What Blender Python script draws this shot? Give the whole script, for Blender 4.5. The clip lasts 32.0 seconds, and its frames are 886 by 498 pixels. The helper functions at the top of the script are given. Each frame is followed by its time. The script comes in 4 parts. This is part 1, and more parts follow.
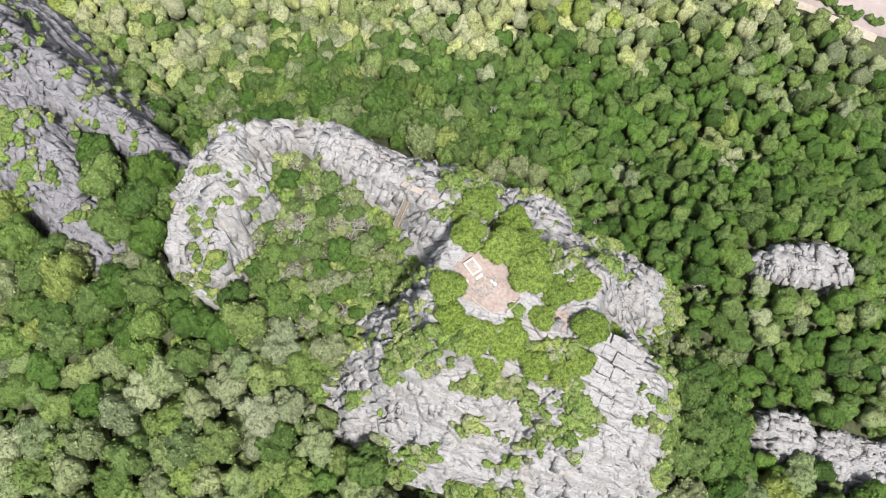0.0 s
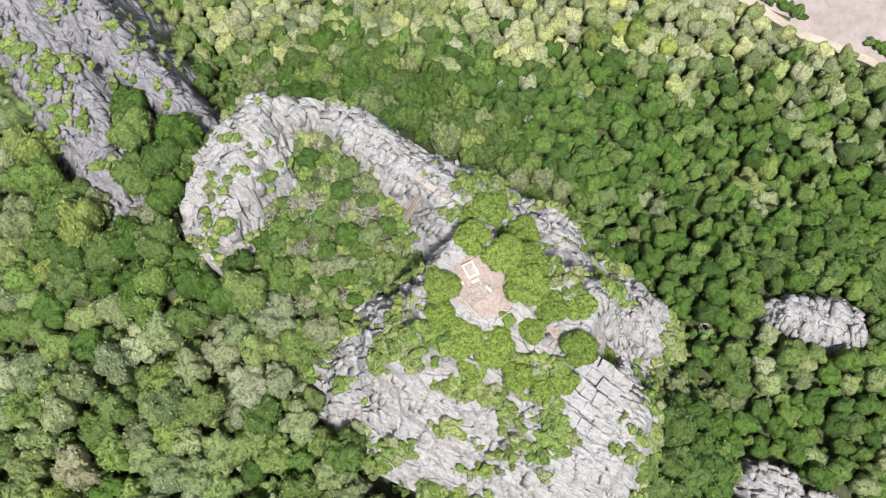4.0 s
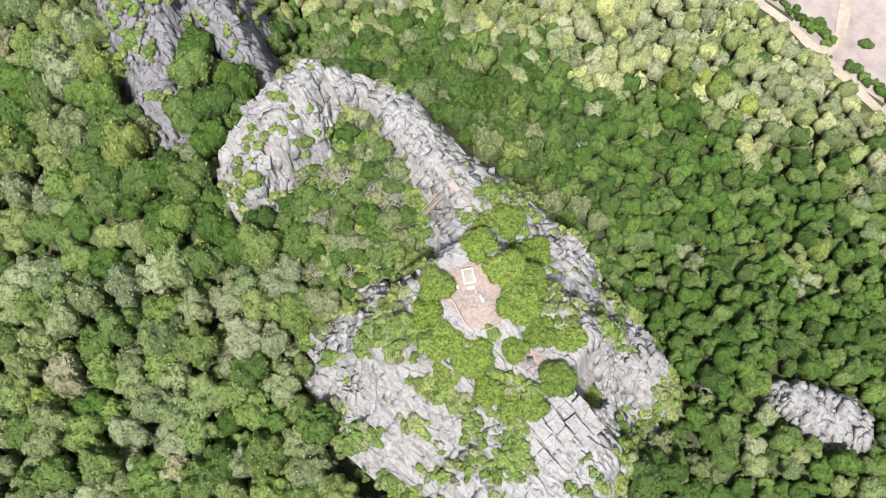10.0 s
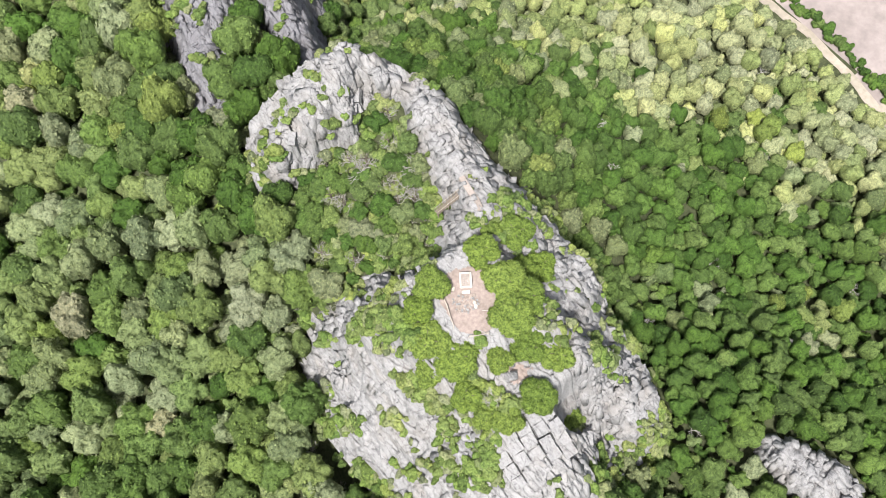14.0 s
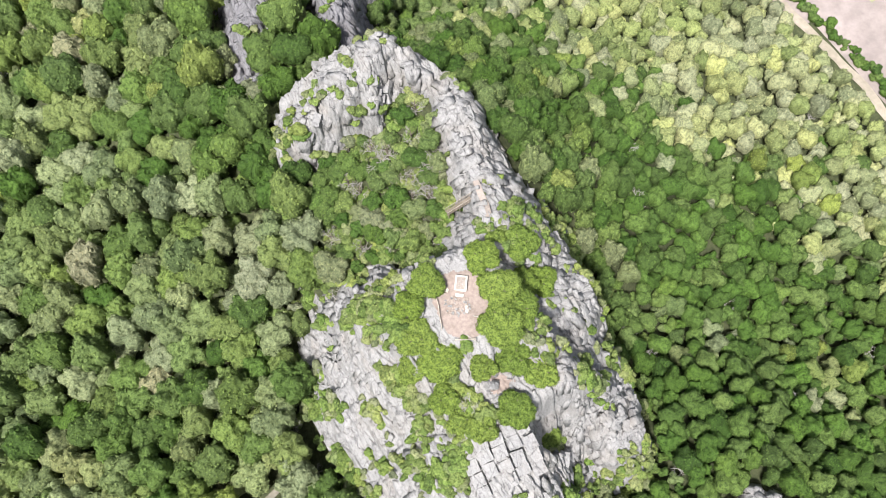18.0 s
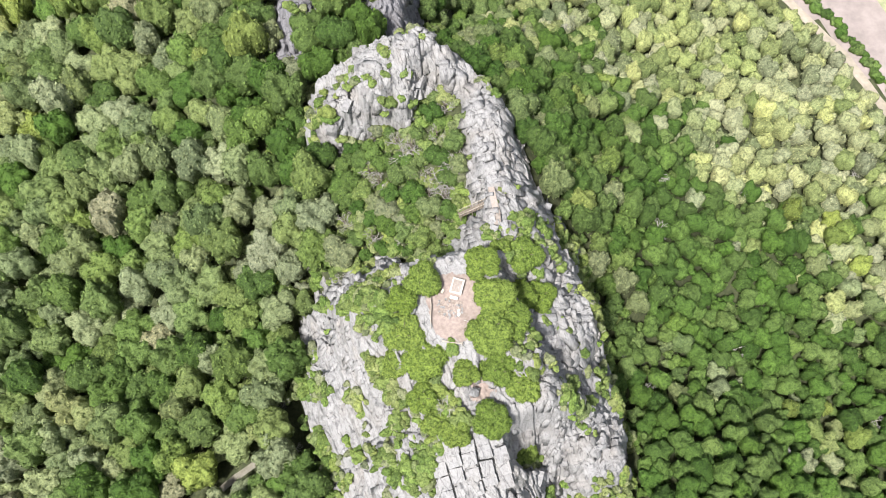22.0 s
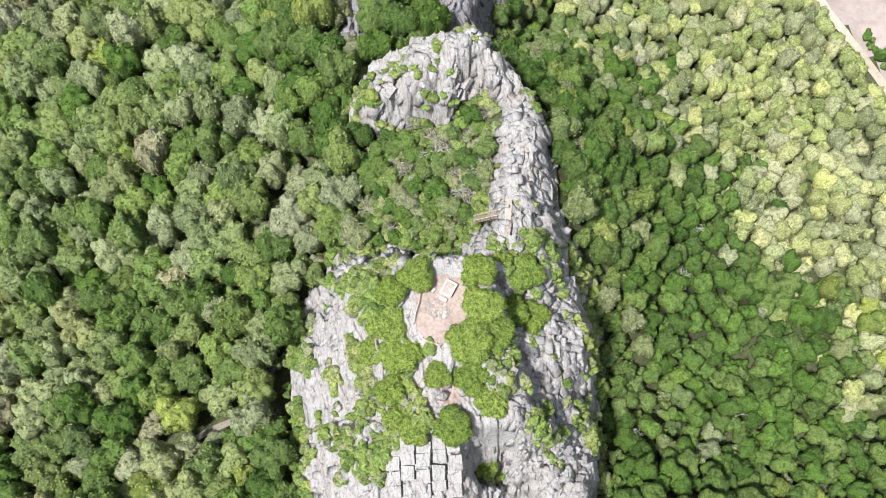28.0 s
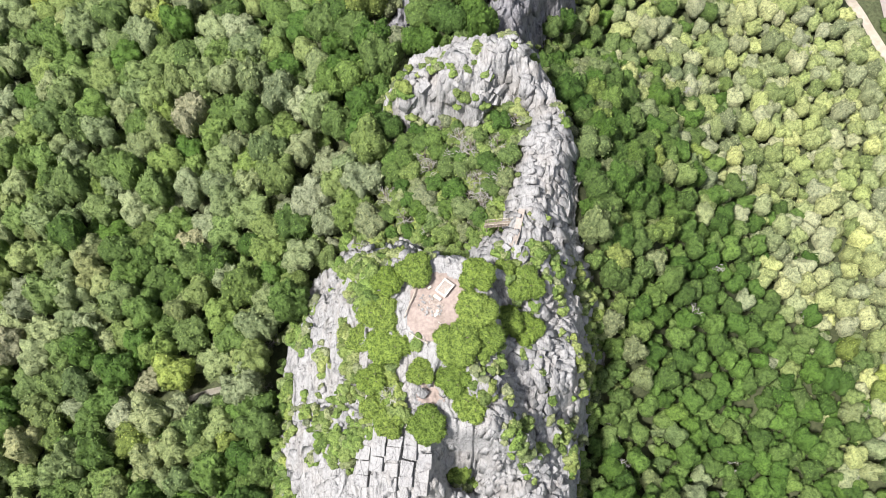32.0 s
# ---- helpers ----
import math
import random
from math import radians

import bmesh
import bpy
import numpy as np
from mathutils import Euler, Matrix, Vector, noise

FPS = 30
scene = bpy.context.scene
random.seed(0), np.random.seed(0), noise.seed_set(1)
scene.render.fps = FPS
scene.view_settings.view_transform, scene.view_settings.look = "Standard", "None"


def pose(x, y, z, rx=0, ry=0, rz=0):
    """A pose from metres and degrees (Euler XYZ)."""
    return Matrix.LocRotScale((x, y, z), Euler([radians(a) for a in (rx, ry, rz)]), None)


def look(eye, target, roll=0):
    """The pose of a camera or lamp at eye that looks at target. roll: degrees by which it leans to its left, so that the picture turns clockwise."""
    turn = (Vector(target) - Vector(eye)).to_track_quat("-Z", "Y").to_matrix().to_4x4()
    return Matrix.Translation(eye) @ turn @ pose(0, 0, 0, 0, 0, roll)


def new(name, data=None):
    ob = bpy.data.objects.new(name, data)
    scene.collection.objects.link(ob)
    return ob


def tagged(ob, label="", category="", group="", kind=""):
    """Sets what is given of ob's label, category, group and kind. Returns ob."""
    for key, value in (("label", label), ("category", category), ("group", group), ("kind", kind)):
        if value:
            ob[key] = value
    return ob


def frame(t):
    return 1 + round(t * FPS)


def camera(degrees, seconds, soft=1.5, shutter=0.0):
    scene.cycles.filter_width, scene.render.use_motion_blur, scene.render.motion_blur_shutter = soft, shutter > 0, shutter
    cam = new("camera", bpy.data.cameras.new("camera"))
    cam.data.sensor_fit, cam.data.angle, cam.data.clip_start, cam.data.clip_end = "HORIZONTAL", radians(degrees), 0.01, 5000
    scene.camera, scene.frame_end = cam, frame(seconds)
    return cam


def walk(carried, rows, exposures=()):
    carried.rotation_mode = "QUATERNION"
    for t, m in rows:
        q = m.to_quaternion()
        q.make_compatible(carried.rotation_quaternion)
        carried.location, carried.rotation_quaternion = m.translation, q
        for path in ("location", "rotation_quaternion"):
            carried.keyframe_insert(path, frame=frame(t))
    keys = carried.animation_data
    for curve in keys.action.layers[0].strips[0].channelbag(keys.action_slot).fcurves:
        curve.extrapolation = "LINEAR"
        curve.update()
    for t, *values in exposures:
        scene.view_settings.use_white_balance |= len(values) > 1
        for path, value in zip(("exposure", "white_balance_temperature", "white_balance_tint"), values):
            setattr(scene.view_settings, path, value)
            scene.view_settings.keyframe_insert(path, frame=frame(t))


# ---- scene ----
def view(x, y, z, yaw, pitch, roll):
    """A camera pose: yaw clockwise from +y, pitch above the level."""
    return pose(x, y, z, 90 + pitch, 0, -yaw) @ pose(0, 0, 0, 0, 0, roll)


cam = camera(51.6, 32.0, soft=0.8)
walk(cam, [
    (0, view(-42.59, -9.16, 118.65, 72.48, -68.82, -0.01)),
    (1, view(-42.05, -10.90, 118.64, 70.16, -68.80, 0.02)),
    (2, view(-41.52, -12.58, 118.68, 67.83, -68.77, 0.07)),
    (3, view(-40.92, -14.25, 118.60, 65.63, -68.74, -0.00)),
    (6, view(-38.71, -19.24, 118.32, 58.84, -68.59, -0.01)),
    (7, view(-37.79, -20.83, 118.24, 56.40, -68.55, 0.05)),
    (8, view(-36.76, -22.35, 118.19, 53.98, -68.51, 0.02)),
    (9, view(-35.70, -23.86, 118.22, 51.45, -68.49, 0.04)),
    (10, view(-34.54, -25.30, 118.25, 49.10, -68.47, -0.10)),
    (11, view(-33.25, -26.72, 118.27, 46.88, -68.48, -0.28)),
    (12, view(-31.97, -28.01, 118.20, 44.52, -68.47, -0.29)),
    (13, view(-30.66, -29.22, 118.26, 42.00, -68.48, -0.08)),
    (14, view(-29.22, -30.33, 118.28, 39.72, -68.51, -0.04)),
    (17, view(-24.96, -33.42, 118.20, 33.14, -68.48, -0.01)),
    (18, view(-23.60, -34.47, 118.15, 31.03, -68.42, 0.03)),
    (19, view(-22.21, -35.44, 118.08, 28.96, -68.34, 0.04)),
    (20, view(-20.82, -36.39, 118.05, 26.76, -68.27, 0.14)),
    (21, view(-19.18, -37.15, 118.06, 24.53, -68.26, 0.22)),
    (22, view(-17.55, -37.85, 118.10, 22.18, -68.25, 0.34)),
    (23, view(-15.87, -38.46, 118.16, 20.00, -68.23, 0.26)),
    (24, view(-14.23, -39.11, 118.24, 17.79, -68.20, 0.19)),
    (25, view(-12.47, -39.71, 118.26, 15.48, -68.17, 0.20)),
    (28, view(-7.16, -41.20, 118.07, 8.82, -68.04, -0.14)),
    (29, view(-5.37, -41.64, 117.94, 6.52, -67.95, -0.17)),
    (30, view(-3.53, -42.04, 117.73, 4.28, -67.85, -0.20)),
    (31, view(-1.79, -42.32, 117.57, 1.87, -67.73, -0.08)),
    (32, view(-0.00, -42.56, 117.53, -0.32, -67.67, -0.17)),
], exposures=[(0, 1.10), (14, 1.16), (32, 1.27)])

# ---- daylight: a bright hazy sky and a soft sun from the west ----
SUN_FROM = Vector((-0.45, -0.30, 1.0)).normalized()
SUN_STRENGTH, SUN_ANGLE, SKY_STRENGTH = 3.7, 6.0, 0.080
world = bpy.data.worlds.new("sky")
scene.world = world
world.use_nodes = True
sky = world.node_tree.nodes.new("ShaderNodeTexSky")
sky.sky_type, sky.sun_disc = "NISHITA", False
sky.sun_elevation = math.asin(SUN_FROM.z)
sky.sun_rotation = math.atan2(SUN_FROM.x, SUN_FROM.y)
sky.air_density, sky.dust_density, sky.ozone_density = 1.0, 3.0, 0.6
background = world.node_tree.nodes["Background"]
pale = world.node_tree.nodes.new("ShaderNodeHueSaturation")
pale.inputs["Saturation"].default_value = 0.6
world.node_tree.links.new(sky.outputs[0], pale.inputs["Color"])
world.node_tree.links.new(pale.outputs[0], background.inputs[0])
background.inputs[1].default_value = SKY_STRENGTH
sun_data = bpy.data.lights.new("sun", "SUN")
sun_data.energy, sun_data.angle, sun_data.color = SUN_STRENGTH, radians(SUN_ANGLE), (1.0, 0.965, 0.94)
sun = new("sun", sun_data)
sun.matrix_world = look(SUN_FROM * 300, (0, 0, 0))


# ---- materials ----
def material(name, rough=0.9, gloss=0.3):
    m = bpy.data.materials.new(name)
    m.use_nodes = True
    tree = m.node_tree
    shader = tree.nodes["Principled BSDF"]
    shader.inputs["Roughness"].default_value = rough
    shader.inputs["Specular IOR Level"].default_value = gloss
    return m, tree, shader


def node(tree, kind, **values):
    n = tree.nodes.new("ShaderNode" + kind)
    for key, value in values.items():
        if key in n.inputs:
            n.inputs[key].default_value = value
    return n


def grain(tree, scale, detail=4.0, rough=0.55, stretch=None, distortion=0.0):
    """Noise in world metres."""
    geo = tree.nodes.new("ShaderNodeNewGeometry")
    out = geo.outputs["Position"]
    if stretch:
        mapping = tree.nodes.new("ShaderNodeMapping")
        mapping.inputs["Scale"].default_value = stretch
        tree.links.new(out, mapping.inputs["Vector"])
        out = mapping.outputs[0]
    n = node(tree, "TexNoise", Scale=scale, Detail=detail, Roughness=rough, Distortion=distortion)
    tree.links.new(out, n.inputs["Vector"])
    return n.outputs["Fac"]


def ramp(tree, source, stops, mode="LINEAR"):
    r = tree.nodes.new("ShaderNodeValToRGB")
    r.color_ramp.interpolation = mode
    while len(r.color_ramp.elements) < len(stops):
        r.color_ramp.elements.new(0.5)
    for e, (at, colour) in zip(r.color_ramp.elements, stops):
        e.position = at
        e.color = (*colour, 1) if len(colour) == 3 else colour
    tree.links.new(source, r.inputs[0])
    return r.outputs[0]


def mix(tree, a, b, factor, how="MIX"):
    n = tree.nodes.new("ShaderNodeMix")
    n.data_type, n.blend_type = "RGBA", how
    for socket, value in ((n.inputs[0], factor), (n.inputs[6], a), (n.inputs[7], b)):
        if isinstance(value, (int, float)):
            socket.default_value = value
        elif isinstance(value, tuple):
            socket.default_value = (*value, 1)
        else:
            tree.links.new(value, socket)
    return n.outputs[2]


def bump(tree, shader, source, strength, distance):
    b = node(tree, "Bump", Strength=strength, Distance=distance)
    tree.links.new(source, b.inputs["Height"])
    if shader.inputs["Normal"].links:
        tree.links.new(shader.inputs["Normal"].links[0].from_socket, b.inputs["Normal"])
    tree.links.new(b.outputs[0], shader.inputs["Normal"])


def limestone(name, pale, mid, dark, warm):
    m, tree, shader = material(name, 0.92, 0.2)
    broad = grain(tree, 0.22, 4, 0.55)
    wash = grain(tree, 0.7, 5, 0.6, stretch=(1.6, 1.6, 0.5))
    fine = grain(tree, 5.0, 5, 0.62)
    streak = grain(tree, 1.3, 5, 0.6, stretch=(2.4, 0.7, 0.5), distortion=0.6)
    colour = ramp(tree, wash, [(0.28, mid), (0.46, pale), (0.75, pale)])
    colour = mix(tree, colour, ramp(tree, fine, [(0.30, (0.70, 0.70, 0.71)), (0.5, (1, 1, 1)), (0.7, (1.10, 1.10, 1.10))]), 0.7, "MULTIPLY")
    colour = mix(tree, colour, ramp(tree, streak, [(0.33, (0.42, 0.42, 0.44)), (0.43, (0.95, 0.95, 0.95)), (0.6, (1.04, 1.04, 1.04))]), 0.75, "MULTIPLY")
    stain = ramp(tree, broad, [(0.50, (0, 0, 0)), (0.68, (1, 1, 1))])
    colour = mix(tree, colour, warm, mix(tree, (0, 0, 0), stain, 0.4))
    geo = tree.nodes.new("ShaderNodeNewGeometry")
    noise_vector = node(tree, "TexNoise", Scale=0.9, Detail=3.0)
    tree.links.new(geo.outputs["Position"], noise_vector.inputs["Vector"])
    shifted = tree.nodes.new("ShaderNodeVectorMath")
    shifted.operation = "MULTIPLY_ADD"
    shifted.inputs[1].default_value = (0.6, 0.6, 0.6)
    tree.links.new(noise_vector.outputs["Color"], shifted.inputs[0])
    tree.links.new(geo.outputs["Position"], shifted.inputs[2])
    for scale, stretch, width, amount in ((0.5, (1.3, 0.35, 0.5), 0.022, 0.35), (1.2, (1.0, 0.5, 0.9), 0.025, 0.16)):
        mapping = tree.nodes.new("ShaderNodeMapping")
        mapping.inputs["Scale"].default_value = stretch
        mapping.inputs["Rotation"].default_value = (0.2, 0.15, 0.1)
        tree.links.new(shifted.outputs[0], mapping.inputs["Vector"])
        crack = node(tree, "TexVoronoi", Scale=scale)
        crack.feature = "DISTANCE_TO_EDGE"
        tree.links.new(mapping.outputs[0], crack.inputs["Vector"])
        line = ramp(tree, crack.outputs["Distance"], [(0.0, dark), (width, (1, 1, 1))])
        colour = mix(tree, colour, line, amount, "MULTIPLY")
        bump(tree, shader, line, 0.5, 0.12)
    info = tree.nodes.new("ShaderNodeObjectInfo")
    tone = ramp(tree, info.outputs["Random"], [(0, (0.88, 0.88, 0.89)), (1, (1, 1, 1))])
    colour = mix(tree, colour, tone, 1.0, "MULTIPLY")
    tree.links.new(colour, shader.inputs["Base Color"])
    bump(tree, shader, streak, 0.6, 0.14)
    bump(tree, shader, wash, 0.5, 0.25)
    chips = node(tree, "TexVoronoi", Scale=1.7)
    tree.links.new(shifted.outputs[0], chips.inputs["Vector"])
    bump(tree, shader, chips.outputs["Distance"], 0.55, 0.22)
    bump(tree, shader, fine, 0.5, 0.06)
    return m


ROCK = limestone("limestone", (0.285, 0.282, 0.279), (0.190, 0.188, 0.187), (0.10, 0.10, 0.105), (0.24, 0.215, 0.188))
ROCK_GREY = limestone("grey_limestone", (0.20, 0.198, 0.21), (0.125, 0.124, 0.134), (0.055, 0.055, 0.06), (0.12, 0.11, 0.105))


def foliage(name, stops, back=0.16):
    """Leaves: a tint for each tree, a shade for each spray of leaves."""
    m, tree, shader = material(name, 0.7, 0.25)
    info = tree.nodes.new("ShaderNodeObjectInfo")
    tint = tree.nodes.new("ShaderNodeAttribute")
    tint.attribute_name = "tint"
    add = tree.nodes.new("ShaderNodeMath")
    add.operation = "ADD"
    wrap = tree.nodes.new("ShaderNodeMath")
    wrap.operation = "FRACT"
    tree.links.new(info.outputs["Random"], add.inputs[0])
    tree.links.new(tint.outputs["Fac"], add.inputs[1])
    tree.links.new(add.outputs[0], wrap.inputs[0])
    colour = ramp(tree, wrap.outputs[0], stops)
    geo = tree.nodes.new("ShaderNodeNewGeometry")
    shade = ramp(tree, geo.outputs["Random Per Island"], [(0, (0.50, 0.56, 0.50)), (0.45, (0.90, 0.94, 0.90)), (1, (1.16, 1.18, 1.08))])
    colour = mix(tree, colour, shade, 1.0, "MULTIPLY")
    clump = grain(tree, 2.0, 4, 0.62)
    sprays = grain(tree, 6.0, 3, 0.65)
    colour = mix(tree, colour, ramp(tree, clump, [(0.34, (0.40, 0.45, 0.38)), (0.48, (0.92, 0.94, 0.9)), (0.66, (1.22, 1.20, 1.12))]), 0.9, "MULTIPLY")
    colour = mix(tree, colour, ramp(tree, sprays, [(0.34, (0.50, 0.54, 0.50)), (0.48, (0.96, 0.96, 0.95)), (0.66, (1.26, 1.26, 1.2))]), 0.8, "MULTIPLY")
    tree.links.new(colour, shader.inputs["Base Color"])
    bump(tree, shader, clump, 1.0, 0.5)
    bump(tree, shader, sprays, 0.9, 0.2)
    if back:
        thin = node(tree, "BsdfTranslucent")
        tree.links.new(mix(tree, colour, (1.0, 1.0, 0.5), 0.8, "MULTIPLY"), thin.inputs["Color"])
        both = node(tree, "MixShader", Fac=back)
        tree.links.new(shader.outputs[0], both.inputs[1])
        tree.links.new(thin.outputs[0], both.inputs[2])
        tree.links.new(both.outputs[0], tree.nodes["Material Output"].inputs["Surface"])
    return m


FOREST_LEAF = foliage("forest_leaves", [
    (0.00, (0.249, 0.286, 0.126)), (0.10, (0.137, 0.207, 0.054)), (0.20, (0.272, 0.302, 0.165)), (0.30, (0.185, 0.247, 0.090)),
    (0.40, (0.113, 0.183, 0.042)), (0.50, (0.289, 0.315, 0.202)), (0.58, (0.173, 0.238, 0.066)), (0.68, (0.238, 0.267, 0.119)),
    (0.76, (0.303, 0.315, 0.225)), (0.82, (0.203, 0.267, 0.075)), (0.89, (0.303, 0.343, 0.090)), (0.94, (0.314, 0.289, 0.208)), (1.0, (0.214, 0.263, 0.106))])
# Lighter leaf colours with the north-east patch of sunlight painted in.
SUN_TINT_LEAF = foliage("sun_tinted_leaves", [
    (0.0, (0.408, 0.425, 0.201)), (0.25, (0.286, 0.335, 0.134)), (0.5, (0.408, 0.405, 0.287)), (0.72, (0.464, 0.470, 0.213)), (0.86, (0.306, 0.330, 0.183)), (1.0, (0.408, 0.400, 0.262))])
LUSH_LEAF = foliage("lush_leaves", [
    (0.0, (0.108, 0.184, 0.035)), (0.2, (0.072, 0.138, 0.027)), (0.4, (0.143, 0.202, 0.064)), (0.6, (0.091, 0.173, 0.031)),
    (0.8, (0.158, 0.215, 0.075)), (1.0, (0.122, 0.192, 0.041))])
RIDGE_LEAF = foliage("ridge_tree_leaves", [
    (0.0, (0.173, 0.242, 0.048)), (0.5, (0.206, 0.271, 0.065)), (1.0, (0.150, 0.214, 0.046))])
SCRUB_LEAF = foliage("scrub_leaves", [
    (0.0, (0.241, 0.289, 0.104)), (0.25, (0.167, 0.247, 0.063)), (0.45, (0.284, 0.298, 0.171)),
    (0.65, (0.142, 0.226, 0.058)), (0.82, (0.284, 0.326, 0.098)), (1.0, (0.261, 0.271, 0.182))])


def plain(name, dark, light, scale, rough=0.9, strength=0.5, distance=0.05, stretch=None):
    m, tree, shader = material(name, rough)
    n = grain(tree, scale, 5, 0.6, stretch=stretch)
    big = grain(tree, scale * 0.13, 3, 0.5)
    colour = ramp(tree, n, [(0.3, dark), (0.7, light)])
    colour = mix(tree, colour, ramp(tree, big, [(0.35, (0.72, 0.72, 0.70)), (0.65, (1, 1, 1))]), 0.8, "MULTIPLY")
    tree.links.new(colour, shader.inputs["Base Color"])
    bump(tree, shader, n, strength, distance)
    return m


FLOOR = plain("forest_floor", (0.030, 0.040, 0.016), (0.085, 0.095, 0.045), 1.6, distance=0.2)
SOIL = plain("trodden_soil", (0.235, 0.186, 0.164), (0.35, 0.287, 0.256), 2.2, distance=0.06)
FIELD = plain("ploughed_field", (0.25, 0.212, 0.202), (0.36, 0.308, 0.290), 0.35, distance=0.2)
GRASS = plain("pale_grass", (0.20, 0.23, 0.12), (0.36, 0.36, 0.22), 0.9, distance=0.2)
TRACK = plain("dusty_track", (0.30, 0.262, 0.21), (0.41, 0.362, 0.30), 0.9, distance=0.06)
TRAIL = plain("stony_trail", (0.17, 0.16, 0.13), (0.29, 0.27, 0.225), 1.5, distance=0.08)
PLASTER = plain("whitewashed_concrete", (0.42, 0.39, 0.35), (0.62, 0.59, 0.54), 2.5, distance=0.02)
CONCRETE = plain("weathered_concrete", (0.40, 0.38, 0.35), (0.60, 0.57, 0.53), 3.0, distance=0.02)
BARK = plain("brown_bark", (0.09, 0.075, 0.06), (0.20, 0.17, 0.13), 6, stretch=(1, 1, 0.2))
DEAD = plain("bleached_wood", (0.28, 0.265, 0.245), (0.42, 0.405, 0.38), 5, stretch=(1, 1, 0.3))
TIMBER = plain("weathered_timber", (0.16, 0.13, 0.10), (0.29, 0.25, 0.21), 4)
PALE_TIMBER = plain("pale_timber", (0.36, 0.32, 0.27), (0.50, 0.45, 0.39), 4)
STAIR_TILE = plain("pinkish_stair_cement", (0.27, 0.23, 0.20), (0.38, 0.33, 0.30), 3, distance=0.02)
CHAR = plain("ash_and_litter", (0.16, 0.13, 0.11), (0.42, 0.35, 0.31), 4, distance=0.08)


# ---- land form ----
def scatter(i, j, k):
    """A number from 0 to 1 for each cell."""
    i, j = np.asarray(i).astype(np.int64), np.asarray(j).astype(np.int64)
    n = (i * 374761393 + j * 668265263 + k * 974711 + 12345) & 0xFFFFFFFF
    n = ((n ^ (n >> 13)) * 1274126177) & 0xFFFFFFFF
    n = ((n ^ (n >> 15)) * 2246822519) & 0xFFFFFFFF
    return ((n ^ (n >> 16)) & 0xFFFF) / 65535.0


def ripple(x, y, size, seed):
    u, v = x / size, y / size
    i, j = np.floor(u), np.floor(v)
    a, b = u - i, v - j
    a, b = a * a * (3 - 2 * a), b * b * (3 - 2 * b)
    lo = scatter(i, j, seed) * (1 - a) + scatter(i + 1, j, seed) * a
    hi = scatter(i, j + 1, seed) * (1 - a) + scatter(i + 1, j + 1, seed) * a
    return (lo * (1 - b) + hi * b) * 2 - 1


def rough(x, y, size, seed, octaves=4):
    total, gain = 0, 1.0
    for o in range(octaves):
        total = total + gain * ripple(x, y, size / 2 ** o, seed + o)
        gain *= 0.5
    return total


def blocks(x, y, long_side, short_side, turn, seed):
    """Jointed rock: for each place the number pair of its block and how far it lies from the joint."""
    c, s = math.cos(radians(turn)), math.sin(radians(turn))
    u, v = (x * c + y * s) / long_side, (-x * s + y * c) / short_side
    i0, j0 = np.floor(u), np.floor(v)
    first = np.full(np.shape(x), 9.0)
    second = np.full(np.shape(x), 9.0)
    bi, bj, cu, cv = i0.copy(), j0.copy(), u * 0, v * 0
    for di in (-1, 0, 1):
        for dj in (-1, 0, 1):
            i, j = i0 + di, j0 + dj
            pu, pv = i + 0.15 + 0.7 * scatter(i, j, seed), j + 0.15 + 0.7 * scatter(i, j, seed + 1)
            d = np.hypot(u - pu, v - pv)
            near = d < first
            second = np.where(near, first, np.minimum(second, d))
            first = np.where(near, d, first)
            bi, bj = np.where(near, i, bi), np.where(near, j, bj)
            cu, cv = np.where(near, u - pu, cu), np.where(near, v - pv, cv)
    return bi, bj, second - first, cu, cv


def along(x, y, ax, ay, bx, by):
    t = np.clip(((x - ax) * (bx - ax) + (y - ay) * (by - ay)) / ((bx - ax) ** 2 + (by - ay) ** 2), 0, 1)
    return np.hypot(x - ax - t * (bx - ax), y - ay - t * (by - ay)), t


SPINE = [(-8, -26), (0, 0), (11, 8), (15, 26), (8, 41), (0, 58), (8, 75), (14, 110)]
SPINE_Y, SPINE_X = np.array([p[1] for p in SPINE]), np.array([p[0] for p in SPINE])


def crag(x, y, cx, cy, half_x, half_y, turn, top, lean_x, lean_y, steep):
    """A mound of rock with a leaning top and steep sides."""
    c, s = math.cos(radians(turn)), math.sin(radians(turn))
    dx, dy = x - cx, y - cy
    u, v = (dx * c + dy * s) / half_x, (-dx * s + dy * c) / half_y
    r = (np.abs(u) ** 3 + np.abs(v) ** 3) ** (1 / 3)
    out = np.hypot(dx, dy) * np.maximum(1 - 1 / np.maximum(r, 0.01), 0)
    return top + lean_x * dx + lean_y * dy - steep * out - 0.5 * np.minimum(r, 1) ** 2


def crest(x, y, a, b, half, steep):
    d, t = along(x, y, a[0], a[1], b[0], b[1])
    return a[2] + (b[2] - a[2]) * t - np.maximum(d - half, 0) * steep - 0.05 * np.minimum(d, half) ** 2


